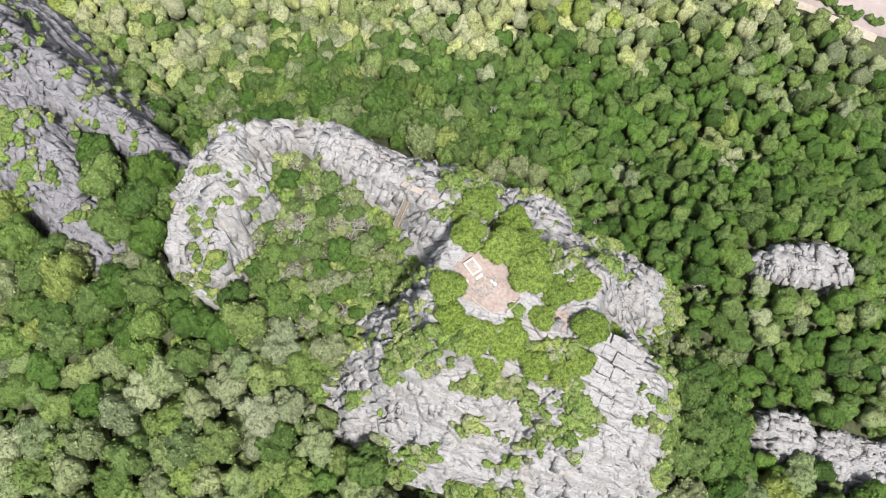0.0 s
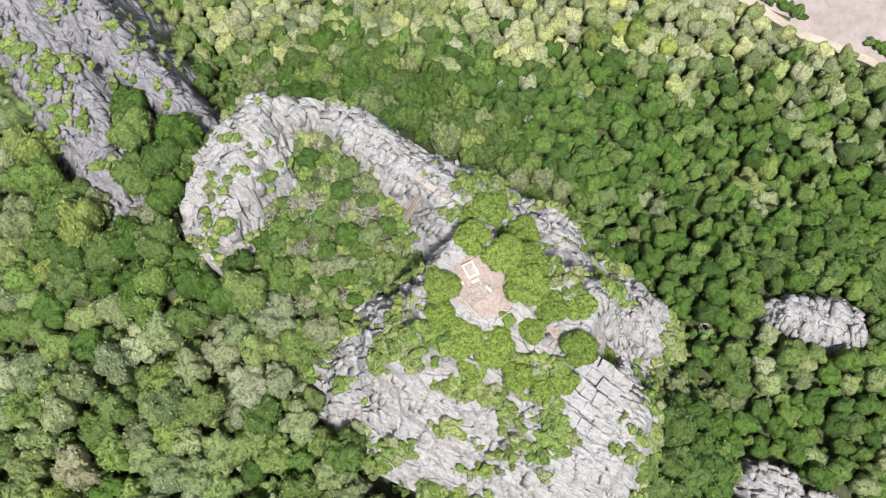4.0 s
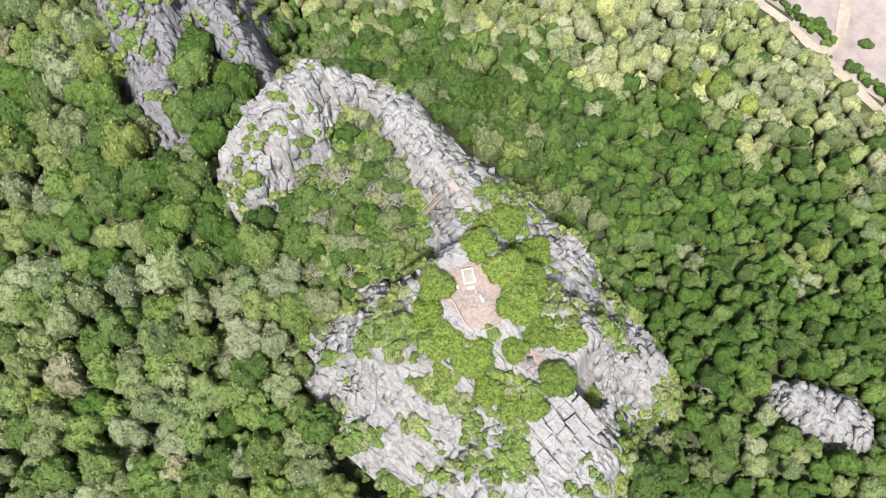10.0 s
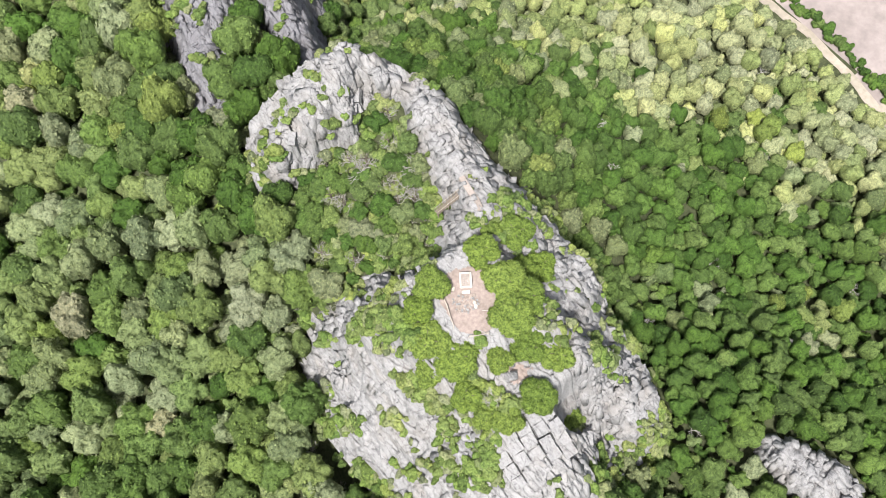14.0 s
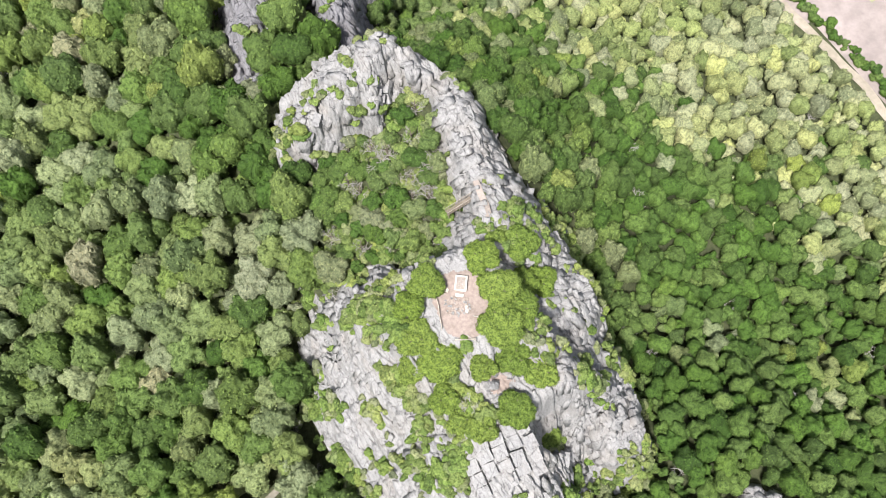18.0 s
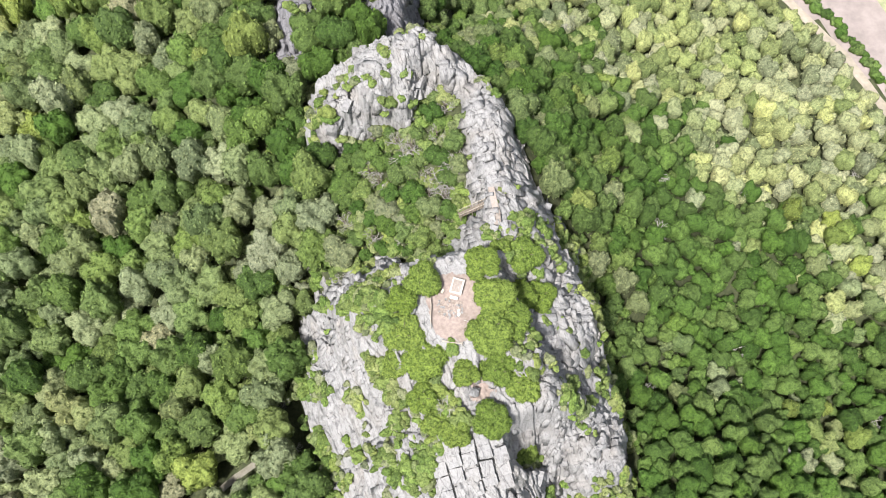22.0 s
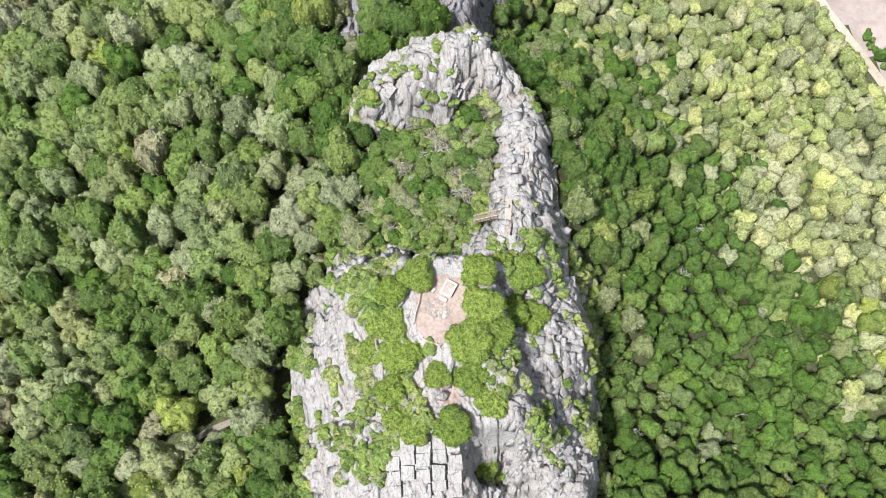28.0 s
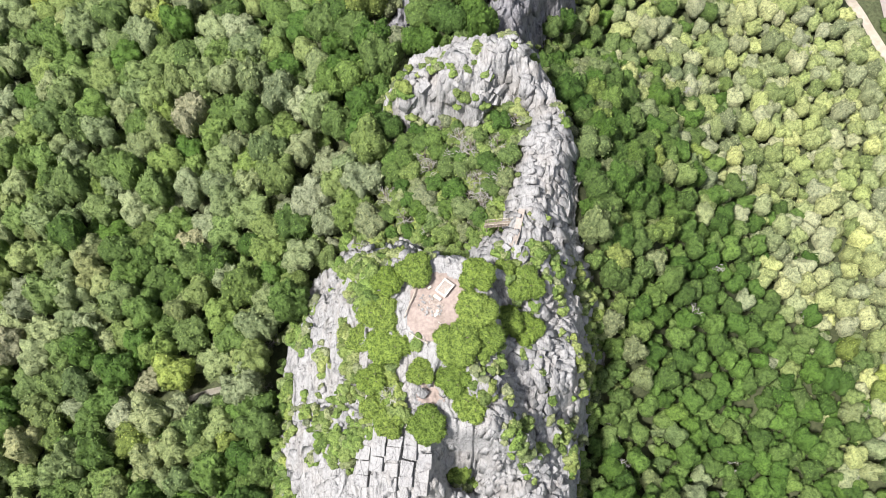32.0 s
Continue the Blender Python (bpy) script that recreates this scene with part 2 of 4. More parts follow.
CRAGS = [  # centre, half sides, turn, top, lean, steepness
    (-2, -8, 9.0, 13.0, 0, -2.8, 0.0, 0.28, 3.0), (-10.2, -6.5, 4.8, 13, 0, -7.4, 0.35, 0.0, 1.6),
    (-11.5, 5.5, 4.5, 5.5, 0, -10, 0.8, -0.55, 2.2),
    (-10.5, -22.5, 6.5, 7.2, 0, -8.0, 0.25, 0.30, 2.0), (-5, -21.5, 4.2, 5, 0, -6.0, 0.0, 0.40, 4.0),
    (8.6, -9.5, 4.2, 10.5, 0, -6.6, -1.3, 0.2, 3.2), (12.8, -15.5, 5.6, 10.5, 14, -16.0, -0.9, 0.42, 2.9), (13.5, -25.5, 3.2, 4.5, 0, -22, -0.6, 0.2, 3.4),
    (14, -0.5, 4.8, 10.5, 0, -9.6, -0.55, 0.05, 2.6), (10.5, 6, 4.0, 4, 0, -4.2, -0.2, 0.0, 2.4),
    (0.5, 44.2, 8, 4.2, -14, -11.0, 0.75, -0.20, 3.4),
    (29.5, -53, 3.0, 8, 17, -29.5, -0.2, 0.05, 3.2), (1, -57, 3.5, 4, 10, -38, 0.1, -0.1, 3.0),
    (1, -71, 4.0, 7, 0, -40, 0.1, 0.0, 2.6), (-7, -55, 2.2, 2.4, 0, -43, 0, 0, 2.6), (-6, -67, 3, 3, 0, -43, 0, 0, 2.6)]
CRESTS = [
    ((14.6, 7, -8.6), (17.2, 29, -10.5), 1.9, 2.1),
    ((11.4, 9, -4.6), (13.9, 18, -6.4), 1.8, 2.6), ((13.9, 18, -6.4), (15.9, 27, -5.6), 2.0, 2.8),
    ((15.9, 27, -5.6), (16.4, 34, -7.4), 1.8, 2.8), ((16.4, 34, -7.4), (10.5, 40.6, -1.6), 1.5, 3.0),
    ((10.5, 40.6, -0.9), (3, 39.4, -4.4), 1.9, 4.2), ((3, 39.4, -4.4), (-5, 40.2, -10.5), 2.3, 4.2),
    ((-4, 40.5, -9.8), (-8.6, 41.6, -19.5), 2.0, 3.8), ((6, 37.8, -5), (5.2, 35.0, -8.2), 1.3, 5.0),
    ((10, 42, -4), (13, 46, -11), 1.4, 2.8)]
FAR_CRESTS = [
    ((14.6, 7, -8.6), (17.2, 29, -10.5), 1.9, 2.1),
    ((-6.0, 60, -23), (-3.2, 67, -18), 3.6, 2.4), ((-2.6, 66, -17), (4.5, 77, -10), 3.6, 2.6),
    ((4.5, 77, -10), (15, 95, -3), 4.2, 2.8), ((17, 95, -1), (28, 125, 4), 5, 2.6),
    ((10.0, 53.5, -21), (10.6, 61, -15.5), 1.4, 3.8), ((10.6, 61, -15.5), (14, 74, -8), 2.2, 3.6), ((14, 74, -8), (19, 95, -2), 3.0, 3.2)]


def soil_height(x, y):
    """The earth under the trees."""
    d = np.full(np.shape(x), 1e9)
    for (ax, ay), (bx, by) in zip(SPINE[:-1], SPINE[1:]):
        d = np.minimum(d, along(x, y, ax, ay, bx, by)[0])
    west = np.interp(d, [0, 12, 28, 60, 90, 140, 400, 4000], [-15, -26, -39, -50, -58, -62, -64, -66]) + 0.1 * np.clip(y, -60, 80)
    east = np.interp(d, [0, 12, 24, 42, 62, 4000], [-15, -27, -43, -52, -56, -58])
    side = 1 / (1 + np.exp(-(x - np.interp(y, SPINE_Y, SPINE_X)) / 7))
    z = west * (1 - side) + east * side
    calm = np.clip((x - 85) / 20, 0, 1)
    z = z + (1 - calm) * (1.6 * ripple(x, y, 17, 3) + 0.7 * ripple(x, y, 6, 4))
    z = z - 7 * np.clip((y - 43) / 9, 0, 1) * np.exp(-(d / 22) ** 2)
    spur = crag(x, y, 28, -50, 8, 13, 17, -34.5, -0.1, 0.1, 0.75)
    knoll = crag(x, y, -1, -64, 9, 12, 0, -43, 0.05, 0, 0.6)
    z = np.maximum(z, np.maximum(spur, knoll) + 0.8 * ripple(x, y, 8, 19))
    bowl = crag(x, y, 1, 25.5, 13, 12.5, 0, -16.2, 0.5, 0.05, 1.3)
    under = crag(x, y, -3, -6, 7, 9, 0, -8.5, 0.1, 0.15, 2.2)
    ledge = crag(x, y, -3, 43, 7, 4, 0, -18, 0.6, 0, 1.6)
    z = np.maximum(np.maximum(z, bowl), np.maximum(under, ledge))
    return z + (1 - calm) * 0.25 * rough(x, y, 3, 8, 2)


def crag_top(x, y, far=False):
    """The plain bulk of the crags."""
    z = np.full(np.shape(x), -200.0)
    if far:
        for item in FAR_CRESTS:
            z = np.maximum(z, crest(x, y, *item))
    else:
        for item in CRAGS:
            z = np.maximum(z, crag(x, y, *item))
        for item in CRESTS:
            z = np.maximum(z, crest(x, y, *item))
    return z


def rock_height(x, y, far=False):
    """Bare rock: the crags broken into stepped blocks with flat faces, split by joints."""
    wx, wy = x + 0.55 * rough(x, y, 7, 21, 3), y + 0.55 * rough(x, y, 7, 31, 3)
    z = crag_top(wx, wy, far)
    amp = 1.6 if far else 1.0
    wing = (x > 4.5) & (y < 7) & (not far)
    out = z
    joints = 0
    for long_side, short_side, seed, share, most, toss, lean, split in ((7.0, 1.9, 41, 0.40, 2.2, 1.0, 1.0, 0.7), (2.6, 0.8, 57, 0.34, 1.0, 0.38, 0.5, 0.22)):
        found = []
        for turn in ((84, 4) if not far else (70,)):
            bi, bj, gap, cu, cv = blocks(wx, wy, long_side, short_side, turn, seed)
            c, s = math.cos(radians(turn)), math.sin(radians(turn))
            ox, oy = cu * long_side, cv * short_side
            back_x, back_y = wx - (ox * c - oy * s), wy - (ox * s + oy * c)
            rise = np.clip(z - crag_top(back_x, back_y, far), -most, most)
            found.append((bi, bj, gap, cu, cv, rise))
        bi, bj, gap, cu, cv, rise = found[0] if far else [np.where(wing, b, a) for a, b in zip(*found)]
        out = out - share * rise + amp * toss * (scatter(bi, bj, seed + 3) - 0.5)
        out = out + amp * lean * (cu * (scatter(bi, bj, seed + 4) - 0.5) + cv * (scatter(bi, bj, seed + 5) - 0.5))
        joints = joints + split * np.exp(-(gap / 0.06) ** 2) * np.clip(0.6 + ripple(x, y, 6, seed + 8), 0, 1)
    # dipping beds stand out as ribs
    bed = (wx + 0.2 * wy + 0.5 * ripple(x, y, 3.5, 67)) / 1.7
    saw = bed - np.floor(bed)
    ribs = np.minimum(saw, (1 - saw) * 5) - 0.42
    course = (wy + 0.12 * wx + 0.35 * ripple(x, y, 3.0, 69)) / 1.25
    step = course - np.floor(course)
    ribs = np.where(wing, 0.75 * (np.minimum(1 - step, step * 6) - 0.42), ribs)
    out = out + 0.85 * amp * ribs * np.clip(0.65 + rough(x, y, 9, 63, 2), 0, 1.2)
    # flutes down the steep faces
    steep = np.clip(np.abs(crag_top(wx + 0.7, wy, far) - crag_top(wx - 0.7, wy, far)) + np.abs(crag_top(wx, wy + 0.7, far) - crag_top(wx, wy - 0.7, far)) - 2.2, 0, 3) / 3
    flute = (wx + 0.2 * wy) / 0.95
    out = out - joints + 0.5 * amp * steep * (np.abs(2 * (flute - np.floor(flute)) - 1) - 0.5) + 0.05 * rough(x, y, 1.2, 61, 2)
    if far:
        return out
    out = out - 8 * np.exp(-((x - 2.2) / 3.4) ** 4 - ((y + 21.6) / 2.6) ** 4)
    # the trodden clearing is level
    flat = np.clip(1.4 - np.hypot((x + 1.2) / 4.2, (y + 2.2) / 6.2), 0, 0.4) / 0.4
    return out * (1 - flat) + (-0.75 + 0.06 * (y + 2)) * flat


def large_pieces(mask, least):
    """Drops stray bits of a grid."""
    rows, cols = mask.shape
    todo = mask.copy()
    out = np.zeros_like(mask)
    for start in zip(*np.nonzero(mask)):
        if not todo[start]:
            continue
        todo[start] = False
        stack, found = [start], [start]
        while stack:
            i, j = stack.pop()
            for a, b in ((i + 1, j), (i - 1, j), (i, j + 1), (i, j - 1)):
                if 0 <= a < rows and 0 <= b < cols and todo[a, b]:
                    todo[a, b] = False
                    stack.append((a, b))
                    found.append((a, b))
        if len(found) >= min(least, mask.sum() // 3):
            f = np.array(found)
            out[f[:, 0], f[:, 1]] = True
    return out


def sheet(name, xs, ys, heights, keep=None, smooth=False, least=500):
    """A mesh over a grid of places."""
    grid_x, grid_y = np.meshgrid(xs, ys)
    rows, cols = grid_x.shape
    places = np.stack([grid_x, grid_y, heights], -1).reshape(-1, 3)
    q = np.arange(rows * cols).reshape(rows, cols)
    faces = np.stack([q[:-1, :-1], q[:-1, 1:], q[1:, 1:], q[1:, :-1]], -1).reshape(-1, 4)
    if keep is not None:
        k = large_pieces(keep, least).reshape(-1)
        faces = faces[k[faces].any(1)]
        used = np.unique(faces)
        index = np.full(len(places), -1)
        index[used] = np.arange(len(used))
        places, faces = places[used], index[faces]
    return solid(name, places, faces, smooth)


def solid(name, places, faces, smooth=False):
    me = bpy.data.meshes.new(name)
    places, faces = np.asarray(places, dtype=np.float32), np.asarray(faces, dtype=np.int32)
    n, k = faces.shape
    me.vertices.add(len(places))
    me.vertices.foreach_set("co", places.ravel())
    me.loops.add(n * k)
    me.loops.foreach_set("vertex_index", faces.ravel())
    me.polygons.add(n)
    me.polygons.foreach_set("loop_start", np.arange(0, n * k, k, dtype=np.int32))
    me.update(calc_edges=True)
    me.validate()
    if smooth:
        me.polygons.foreach_set("use_smooth", np.ones(len(me.polygons), dtype=bool))
    return me


def part(name, me, mat, parent=None, label="", place=None):
    """Links a mesh or bmesh as one object, under a thing or a part where one is given."""
    if isinstance(me, bmesh.types.BMesh):
        data = bpy.data.meshes.new(name)
        me.to_mesh(data)
        me.free()
        me = data
    if not me.materials:
        me.materials.append(mat)
    ob = new(name, me)
    if parent:
        ob.parent = parent
    if place is not None:
        ob.matrix_basis = place
    return tagged(ob, label=label)


# ground: one sheet to the horizon, finest round the ridge
near = np.arange(-130, 150.1, 1.25)
far_out = np.array([160, 180, 215, 280, 420, 800, 1600, 3500.0])
gx = np.concatenate([-far_out[::-1] + 20, near, far_out])
gy = np.concatenate([-far_out[::-1] + 20, near, far_out])
gxx, gyy = np.meshgrid(gx, gy)
ground_z = soil_height(gxx, gyy)
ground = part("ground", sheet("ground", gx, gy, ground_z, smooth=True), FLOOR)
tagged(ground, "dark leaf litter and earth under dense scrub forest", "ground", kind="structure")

# bare rock
STEP = 0.16
rx, ry = np.arange(-27, 36.1, STEP), np.arange(-82, 52.1, STEP)
rxx, ryy = np.meshgrid(rx, ry)
rock_z, earth_z = rock_height(rxx, ryy), soil_height(rxx, ryy)
main = ryy > -42
ridge_keep = (rock_z > earth_z - 0.6) & main
ridge = part("limestone_ridge", sheet("limestone_ridge", rx, ry, np.maximum(rock_z, earth_z - 1.5), ridge_keep), ROCK)
tagged(ridge, "pale grey fluted limestone ridge with a broad tower", "rock ridge", kind="structure")
out_keep = (rock_z > earth_z - 0.4) & ~main
outcrop = part("limestone_outcrop", sheet("limestone_outcrop", rx, ry, np.maximum(rock_z, earth_z - 1.2), out_keep), ROCK)
tagged(outcrop, "pale limestone outcrops standing among forest trees", "rock outcrop", kind="structure")
FSTEP = 0.26
fx, fy = np.arange(-20, 46.1, FSTEP), np.arange(47, 126.1, FSTEP)
fxx, fyy = np.meshgrid(fx, fy)
far_z, far_e = rock_height(fxx, fyy, True), soil_height(fxx, fyy)
massif = part("limestone_massif", sheet("limestone_massif", fx, fy, np.maximum(far_z, far_e - 1.5), far_z > far_e - 0.5), ROCK_GREY)
tagged(massif, "dark grey limestone massif beyond the ridge", "rock massif", kind="structure")


def surface(x, y):
    """The height of whatever lies open at a place, and whether it is rock."""
    x, y = np.atleast_1d(np.float64(x)), np.atleast_1d(np.float64(y))
    e, r, f = soil_height(x, y), rock_height(x, y), rock_height(x, y, True)
    r = np.where(y > 44, np.maximum(r, f), r)
    return np.maximum(e, r), r > e


# ---- plants ----
def icosphere(subdivisions):
    bm = bmesh.new()
    bmesh.ops.create_icosphere(bm, subdivisions=subdivisions, radius=1)
    v = np.array([p.co[:] for p in bm.verts])
    f = np.array([[q.index for q in p.verts] for p in bm.faces])
    bm.free()
    return v, f


BALLS = {n: icosphere(n) for n in (3, 4, 5)}


def crown_shape(seed, boughs=7, clumps=70, leaves=200, leaf=0.05, fine=4, high=0.62, ragged=0.13, body=0.50):
    """A crown about 1 wide to each side whose foot is at 0: bulging boughs, clumps of leaves on them, loose sprays last. Triangles."""
    rng = np.random.default_rng(seed)
    way, faces = BALLS[fine]
    faces = faces[way[faces].mean(1)[:, 2] > -0.42]
    used = np.unique(faces)
    index = np.full(len(way), -1)
    index[used] = np.arange(len(used))
    way, faces = way[used], index[faces]
    reach = np.full(len(way), body)
    for k in range(boughs):
        a = 2 * math.pi * (k + rng.uniform(-0.35, 0.35)) / max(boughs - 2, 1)
        rho = rng.uniform(0.0, 0.25) if k >= boughs - 2 else rng.uniform(0.36, 0.60)
        c = np.array([rho * math.cos(a), rho * math.sin(a), 0.55 * math.sqrt(max(0.05, 0.8 - rho * rho)) * rng.uniform(0.3, 1.0)])
        r = rng.uniform(0.30, 0.48)
        along_c = way @ c
        under = along_c ** 2 - c @ c + r * r
        reach = np.maximum(reach, np.where(under > 0, along_c + np.sqrt(np.maximum(under, 0)), 0))
    knots = rng.normal(size=(clumps, 3))
    knots[:, 2] = np.abs(knots[:, 2]) - 0.3
    knots /= np.linalg.norm(knots, axis=1)[:, None]
    swell = rng.uniform(0.5, 1.3, clumps)
    near_knot = np.linalg.norm(way[:, None, :] - knots[None], axis=2)
    width = 2.1 / math.sqrt(clumps)
    bulge = (swell * np.maximum(0, 1 - (near_knot / width) ** 2)).max(1)
    reach = reach * (1 + ragged * bulge + rng.uniform(-0.035, 0.035, len(way)))
    reach /= np.percentile(np.hypot(way[:, 0], way[:, 1]) * reach, 97)
    V = way * reach[:, None] * np.array([1, 1, high / 0.62]) + np.array([0, 0, 0.36])
    tri = V[faces]
    normal = np.cross(tri[:, 1] - tri[:, 0], tri[:, 2] - tri[:, 0])
    area = np.linalg.norm(normal, axis=1)
    pick = rng.choice(len(faces), leaves, p=area / area.sum())
    out = normal[pick] / area[pick][:, None]
    at = tri[pick].mean(1) + out * rng.uniform(-0.01, 0.09, leaves)[:, None]
    up = out + np.array([0, 0, 0.3]) + rng.normal(scale=0.4, size=(leaves, 3))
    up /= np.linalg.norm(up, axis=1)[:, None]
    side = np.cross(up, rng.normal(size=(leaves, 3)))
    side /= np.linalg.norm(side, axis=1)[:, None]
    other = np.cross(up, side)
    size = leaf * rng.uniform(0.6, 1.5, leaves)[:, None]
    corner = np.stack([at - side * size, at + side * size * 0.7 - other * size * 0.8, at + side * size * 0.5 + other * size], 1)
    return np.concatenate([V, corner.reshape(-1, 3)]), np.concatenate([faces, len(V) + 3 * np.arange(leaves)[:, None] + np.array([[0, 1, 2]])])


def limb(V, F, a, b, ra, rb, sides=5):
    """Adds a tapered bough from a to b."""
    a, b = np.array(a, float), np.array(b, float)
    d = (b - a) / np.linalg.norm(b - a)
    s = np.cross(d, (0.3, 0.9, 0.2))
    s /= np.linalg.norm(s)
    o = np.cross(d, s)
    n = sum(len(v) for v in V)
    ring = 2 * math.pi * np.arange(sides) / sides
    circle = np.cos(ring)[:, None] * s + np.sin(ring)[:, None] * o
    V.append(np.concatenate([a + circle * ra, b + circle * rb]))
    k = np.arange(sides)
    F.append(np.stack([n + k, n + (k + 1) % sides, n + sides + (k + 1) % sides], 1))
    F.append(np.stack([n + k, n + sides + (k + 1) % sides, n + sides + k], 1))


def trunk_shape(seed, height, girth, boughs=4):
    rng = np.random.default_rng(seed)
    V, F = [], []
    top = np.array([rng.uniform(-0.1, 0.1), rng.uniform(-0.1, 0.1), height * 0.62])
    limb(V, F, (0, 0, -0.35), top, girth * 1.25, girth * 0.75, 7)
    for k in range(boughs):
        a = 2 * math.pi * (k + rng.uniform(0, 0.6)) / boughs
        limb(V, F, top, top + np.array([math.cos(a) * 0.42, math.sin(a) * 0.42, height * rng.uniform(0.3, 0.5)]), girth * 0.6, girth * 0.15)
    return np.concatenate(V), np.concatenate(F)


def bare_shape(seed, forks=4, height=1.0, depth=3):
    """A leafless tree: boughs that fork into twigs. Radius about 1."""
    rng = np.random.default_rng(seed)
    V, F = [], []

    def grow(a, way, length, thick, depth):
        b = a + way * length
        limb(V, F, a, b, thick, thick * 0.6, 4 if depth > 1 else 3)
        if depth == 0:
            return
        for _ in range(3 if depth > 1 else 4):
            w = way * 0.8 + rng.normal(scale=0.55, size=3)
            w[2] = abs(w[2]) * 0.7 + 0.08
            grow(b, w / np.linalg.norm(w), length * rng.uniform(0.55, 0.85), thick * 0.55, depth - 1)
    for k in range(forks):
        a = 2 * math.pi * k / forks + rng.uniform(0, 1)
        grow(np.array([0, 0, -0.1]), np.array([math.cos(a) * 0.7, math.sin(a) * 0.7, 0.75]), 0.42 * height, 0.055, depth)
    return np.concatenate(V), np.concatenate(F)


def plant(name, crown_mesh, leaf, trunk_mesh, wood, place, label, category, group=""):
    top = new(name)
    top.matrix_basis = place
    part("trunk", trunk_mesh, wood, top)
    part("crown", crown_mesh, leaf, top)
    return tagged(top, label, category, group)


def stand(x, y, z, r, tall, turn):
    return Matrix.Translation((x, y, z)) @ Matrix.Rotation(turn, 4, "Z") @ Matrix.Diagonal((r, r, tall, 1))


CROWNS = [crown_shape(100 + k, boughs=6 + k % 4, clumps=55 + 12 * (k % 4), leaves=420, leaf=0.058 + 0.008 * (k % 3), high=0.55 + 0.07 * (k % 3), ragged=0.18 + 0.05 * (k % 2)) for k in range(10)]

# trees that stand on the tower, round the clearing: x, y, crown radius
TOWER_TREES = [
    (-4.1, 2.3, 2.7), (-7.8, 0.7, 2.2), (-9.2, -2.9, 3.0), (-7.5, -7.1, 3.2),
    (-11.4, -6.2, 2.2), (4.5, 1.8, 2.6), (11.1, 2.2, 2.9), (8.5, 4.1, 1.6),
    (4.3, -3.3, 3.1), (8.4, -2.9, 2.8), (11.5, -3.4, 2.6), (1.8, -7.5, 3.3),
    (5.5, -6.8, 2.8), (1.4, -11.8, 2.7), (3.5, -15.3, 2.7), (-2.3, -17.8, 2.7),
    (-9.2, -15.5, 2.1), (-7.3, -17.9, 2.0), (-9.9, -12.1, 2.3), (1.9, -21.9, 1.9),
    (-3.2, -11.0, 2.0),
]
trunk_a, trunk_b, trunk_c = (solid("trunk", *trunk_shape(k, 1.0, 0.055 + 0.01 * k)) for k in (1, 2, 3))
tower_crowns = [solid("crown", *crown_shape(300 + k, boughs=9, clumps=240, leaves=2800, leaf=0.042, fine=5, high=0.45, ragged=0.14, body=0.30), True) for k in range(4)]
for k, (x, y, r) in enumerate(TOWER_TREES):
    z, _ = surface(x, y)
    plant("tree", tower_crowns[k % 4], RIDGE_LEAF, trunk_a, BARK, stand(x, y, z[0] - 0.1, r * 1.0, 1.5 + 0.25 * r, k * 1.7),
          "bright green bushy tree rooted in the limestone tower", "tree", "trees round the clearing")


def clear_of(x, y):
    """True where no forest tree stands: the road, the field, the trail, the clearing."""
    road = np.abs(x - np.interp(y, ROAD_Y, ROAD_X)) < 4.6
    field = x > np.interp(y, ROAD_Y, ROAD_X) + 2
    trail = (np.abs(y - (-3.2 + 0.22 * (x + 36))) < 3.0) & (x > -54) & (x < -35)
    glade = np.hypot((x + 1.2) / 4.4, (y + 2.2) / 6.4) < 1
    return road | field | trail | glade


ROAD_Y = np.array([-400, -66, -50, -35, -20, -5, 10, 36, 54, 80, 110, 400.0])
ROAD_X = np.array([150, 99, 103, 103, 106, 109.5, 111, 109, 105, 97, 86, 20.0])

# forest: crowns set close, spaced by their size
rng = np.random.default_rng(7)
CELL = 2.0
taken = {}
forest = []
tries = rng.uniform(0, 1, (68000, 4))
angle = tries[:, 0] * 2 * math.pi
away = 120 * np.sqrt(tries[:, 1])
tx, ty = 12 + away * np.cos(angle), 24 + away * np.sin(angle)
size = 1.15 + 2.2 * tries[:, 2] ** 1.3
ez = soil_height(tx, ty)
close = np.nonzero((np.abs(tx - 4) < 38) & (ty > -86) & (ty < 56))[0]
beyond_gap = np.nonzero((np.abs(tx - 14) < 45) & (ty > 44))[0]
rock_here, far_rock = np.zeros(len(tx), bool), np.zeros(len(tx), bool)
far_rock[beyond_gap] = rock_height(tx[beyond_gap], ty[beyond_gap], True) > ez[beyond_gap] - 0.3
for k in range(7):
    out = 0.75 * size[close] * (k > 0)
    qx, qy = tx[close] + out * math.cos(k * math.pi / 3), ty[close] + out * math.sin(k * math.pi / 3)
    at = rock_height(qx, qy)
    rock_here[close] |= (at > soil_height(qx, qy) + (0.8 if k else -0.3)) & ((at < ez[close] + 7) | (k == 0))
blocked = rock_here | far_rock | clear_of(tx, ty)
in_bowl = (np.hypot((tx - 1) / 13.5, (ty - 25.5) / 13) < 1)
east = np.clip((tx - np.interp(ty, SPINE_Y, SPINE_X) - 6) / 12, 0, 1)
size = size * (1 - 0.36 * east)
size = np.where(in_bowl, 0.9 + 1.1 * tries[:, 2], size)
slope_zone = np.interp(ty, SPINE_Y, SPINE_X)
size = np.where((np.abs(tx - slope_zone) < 26) & ~in_bowl, np.minimum(size, 3.3), size)
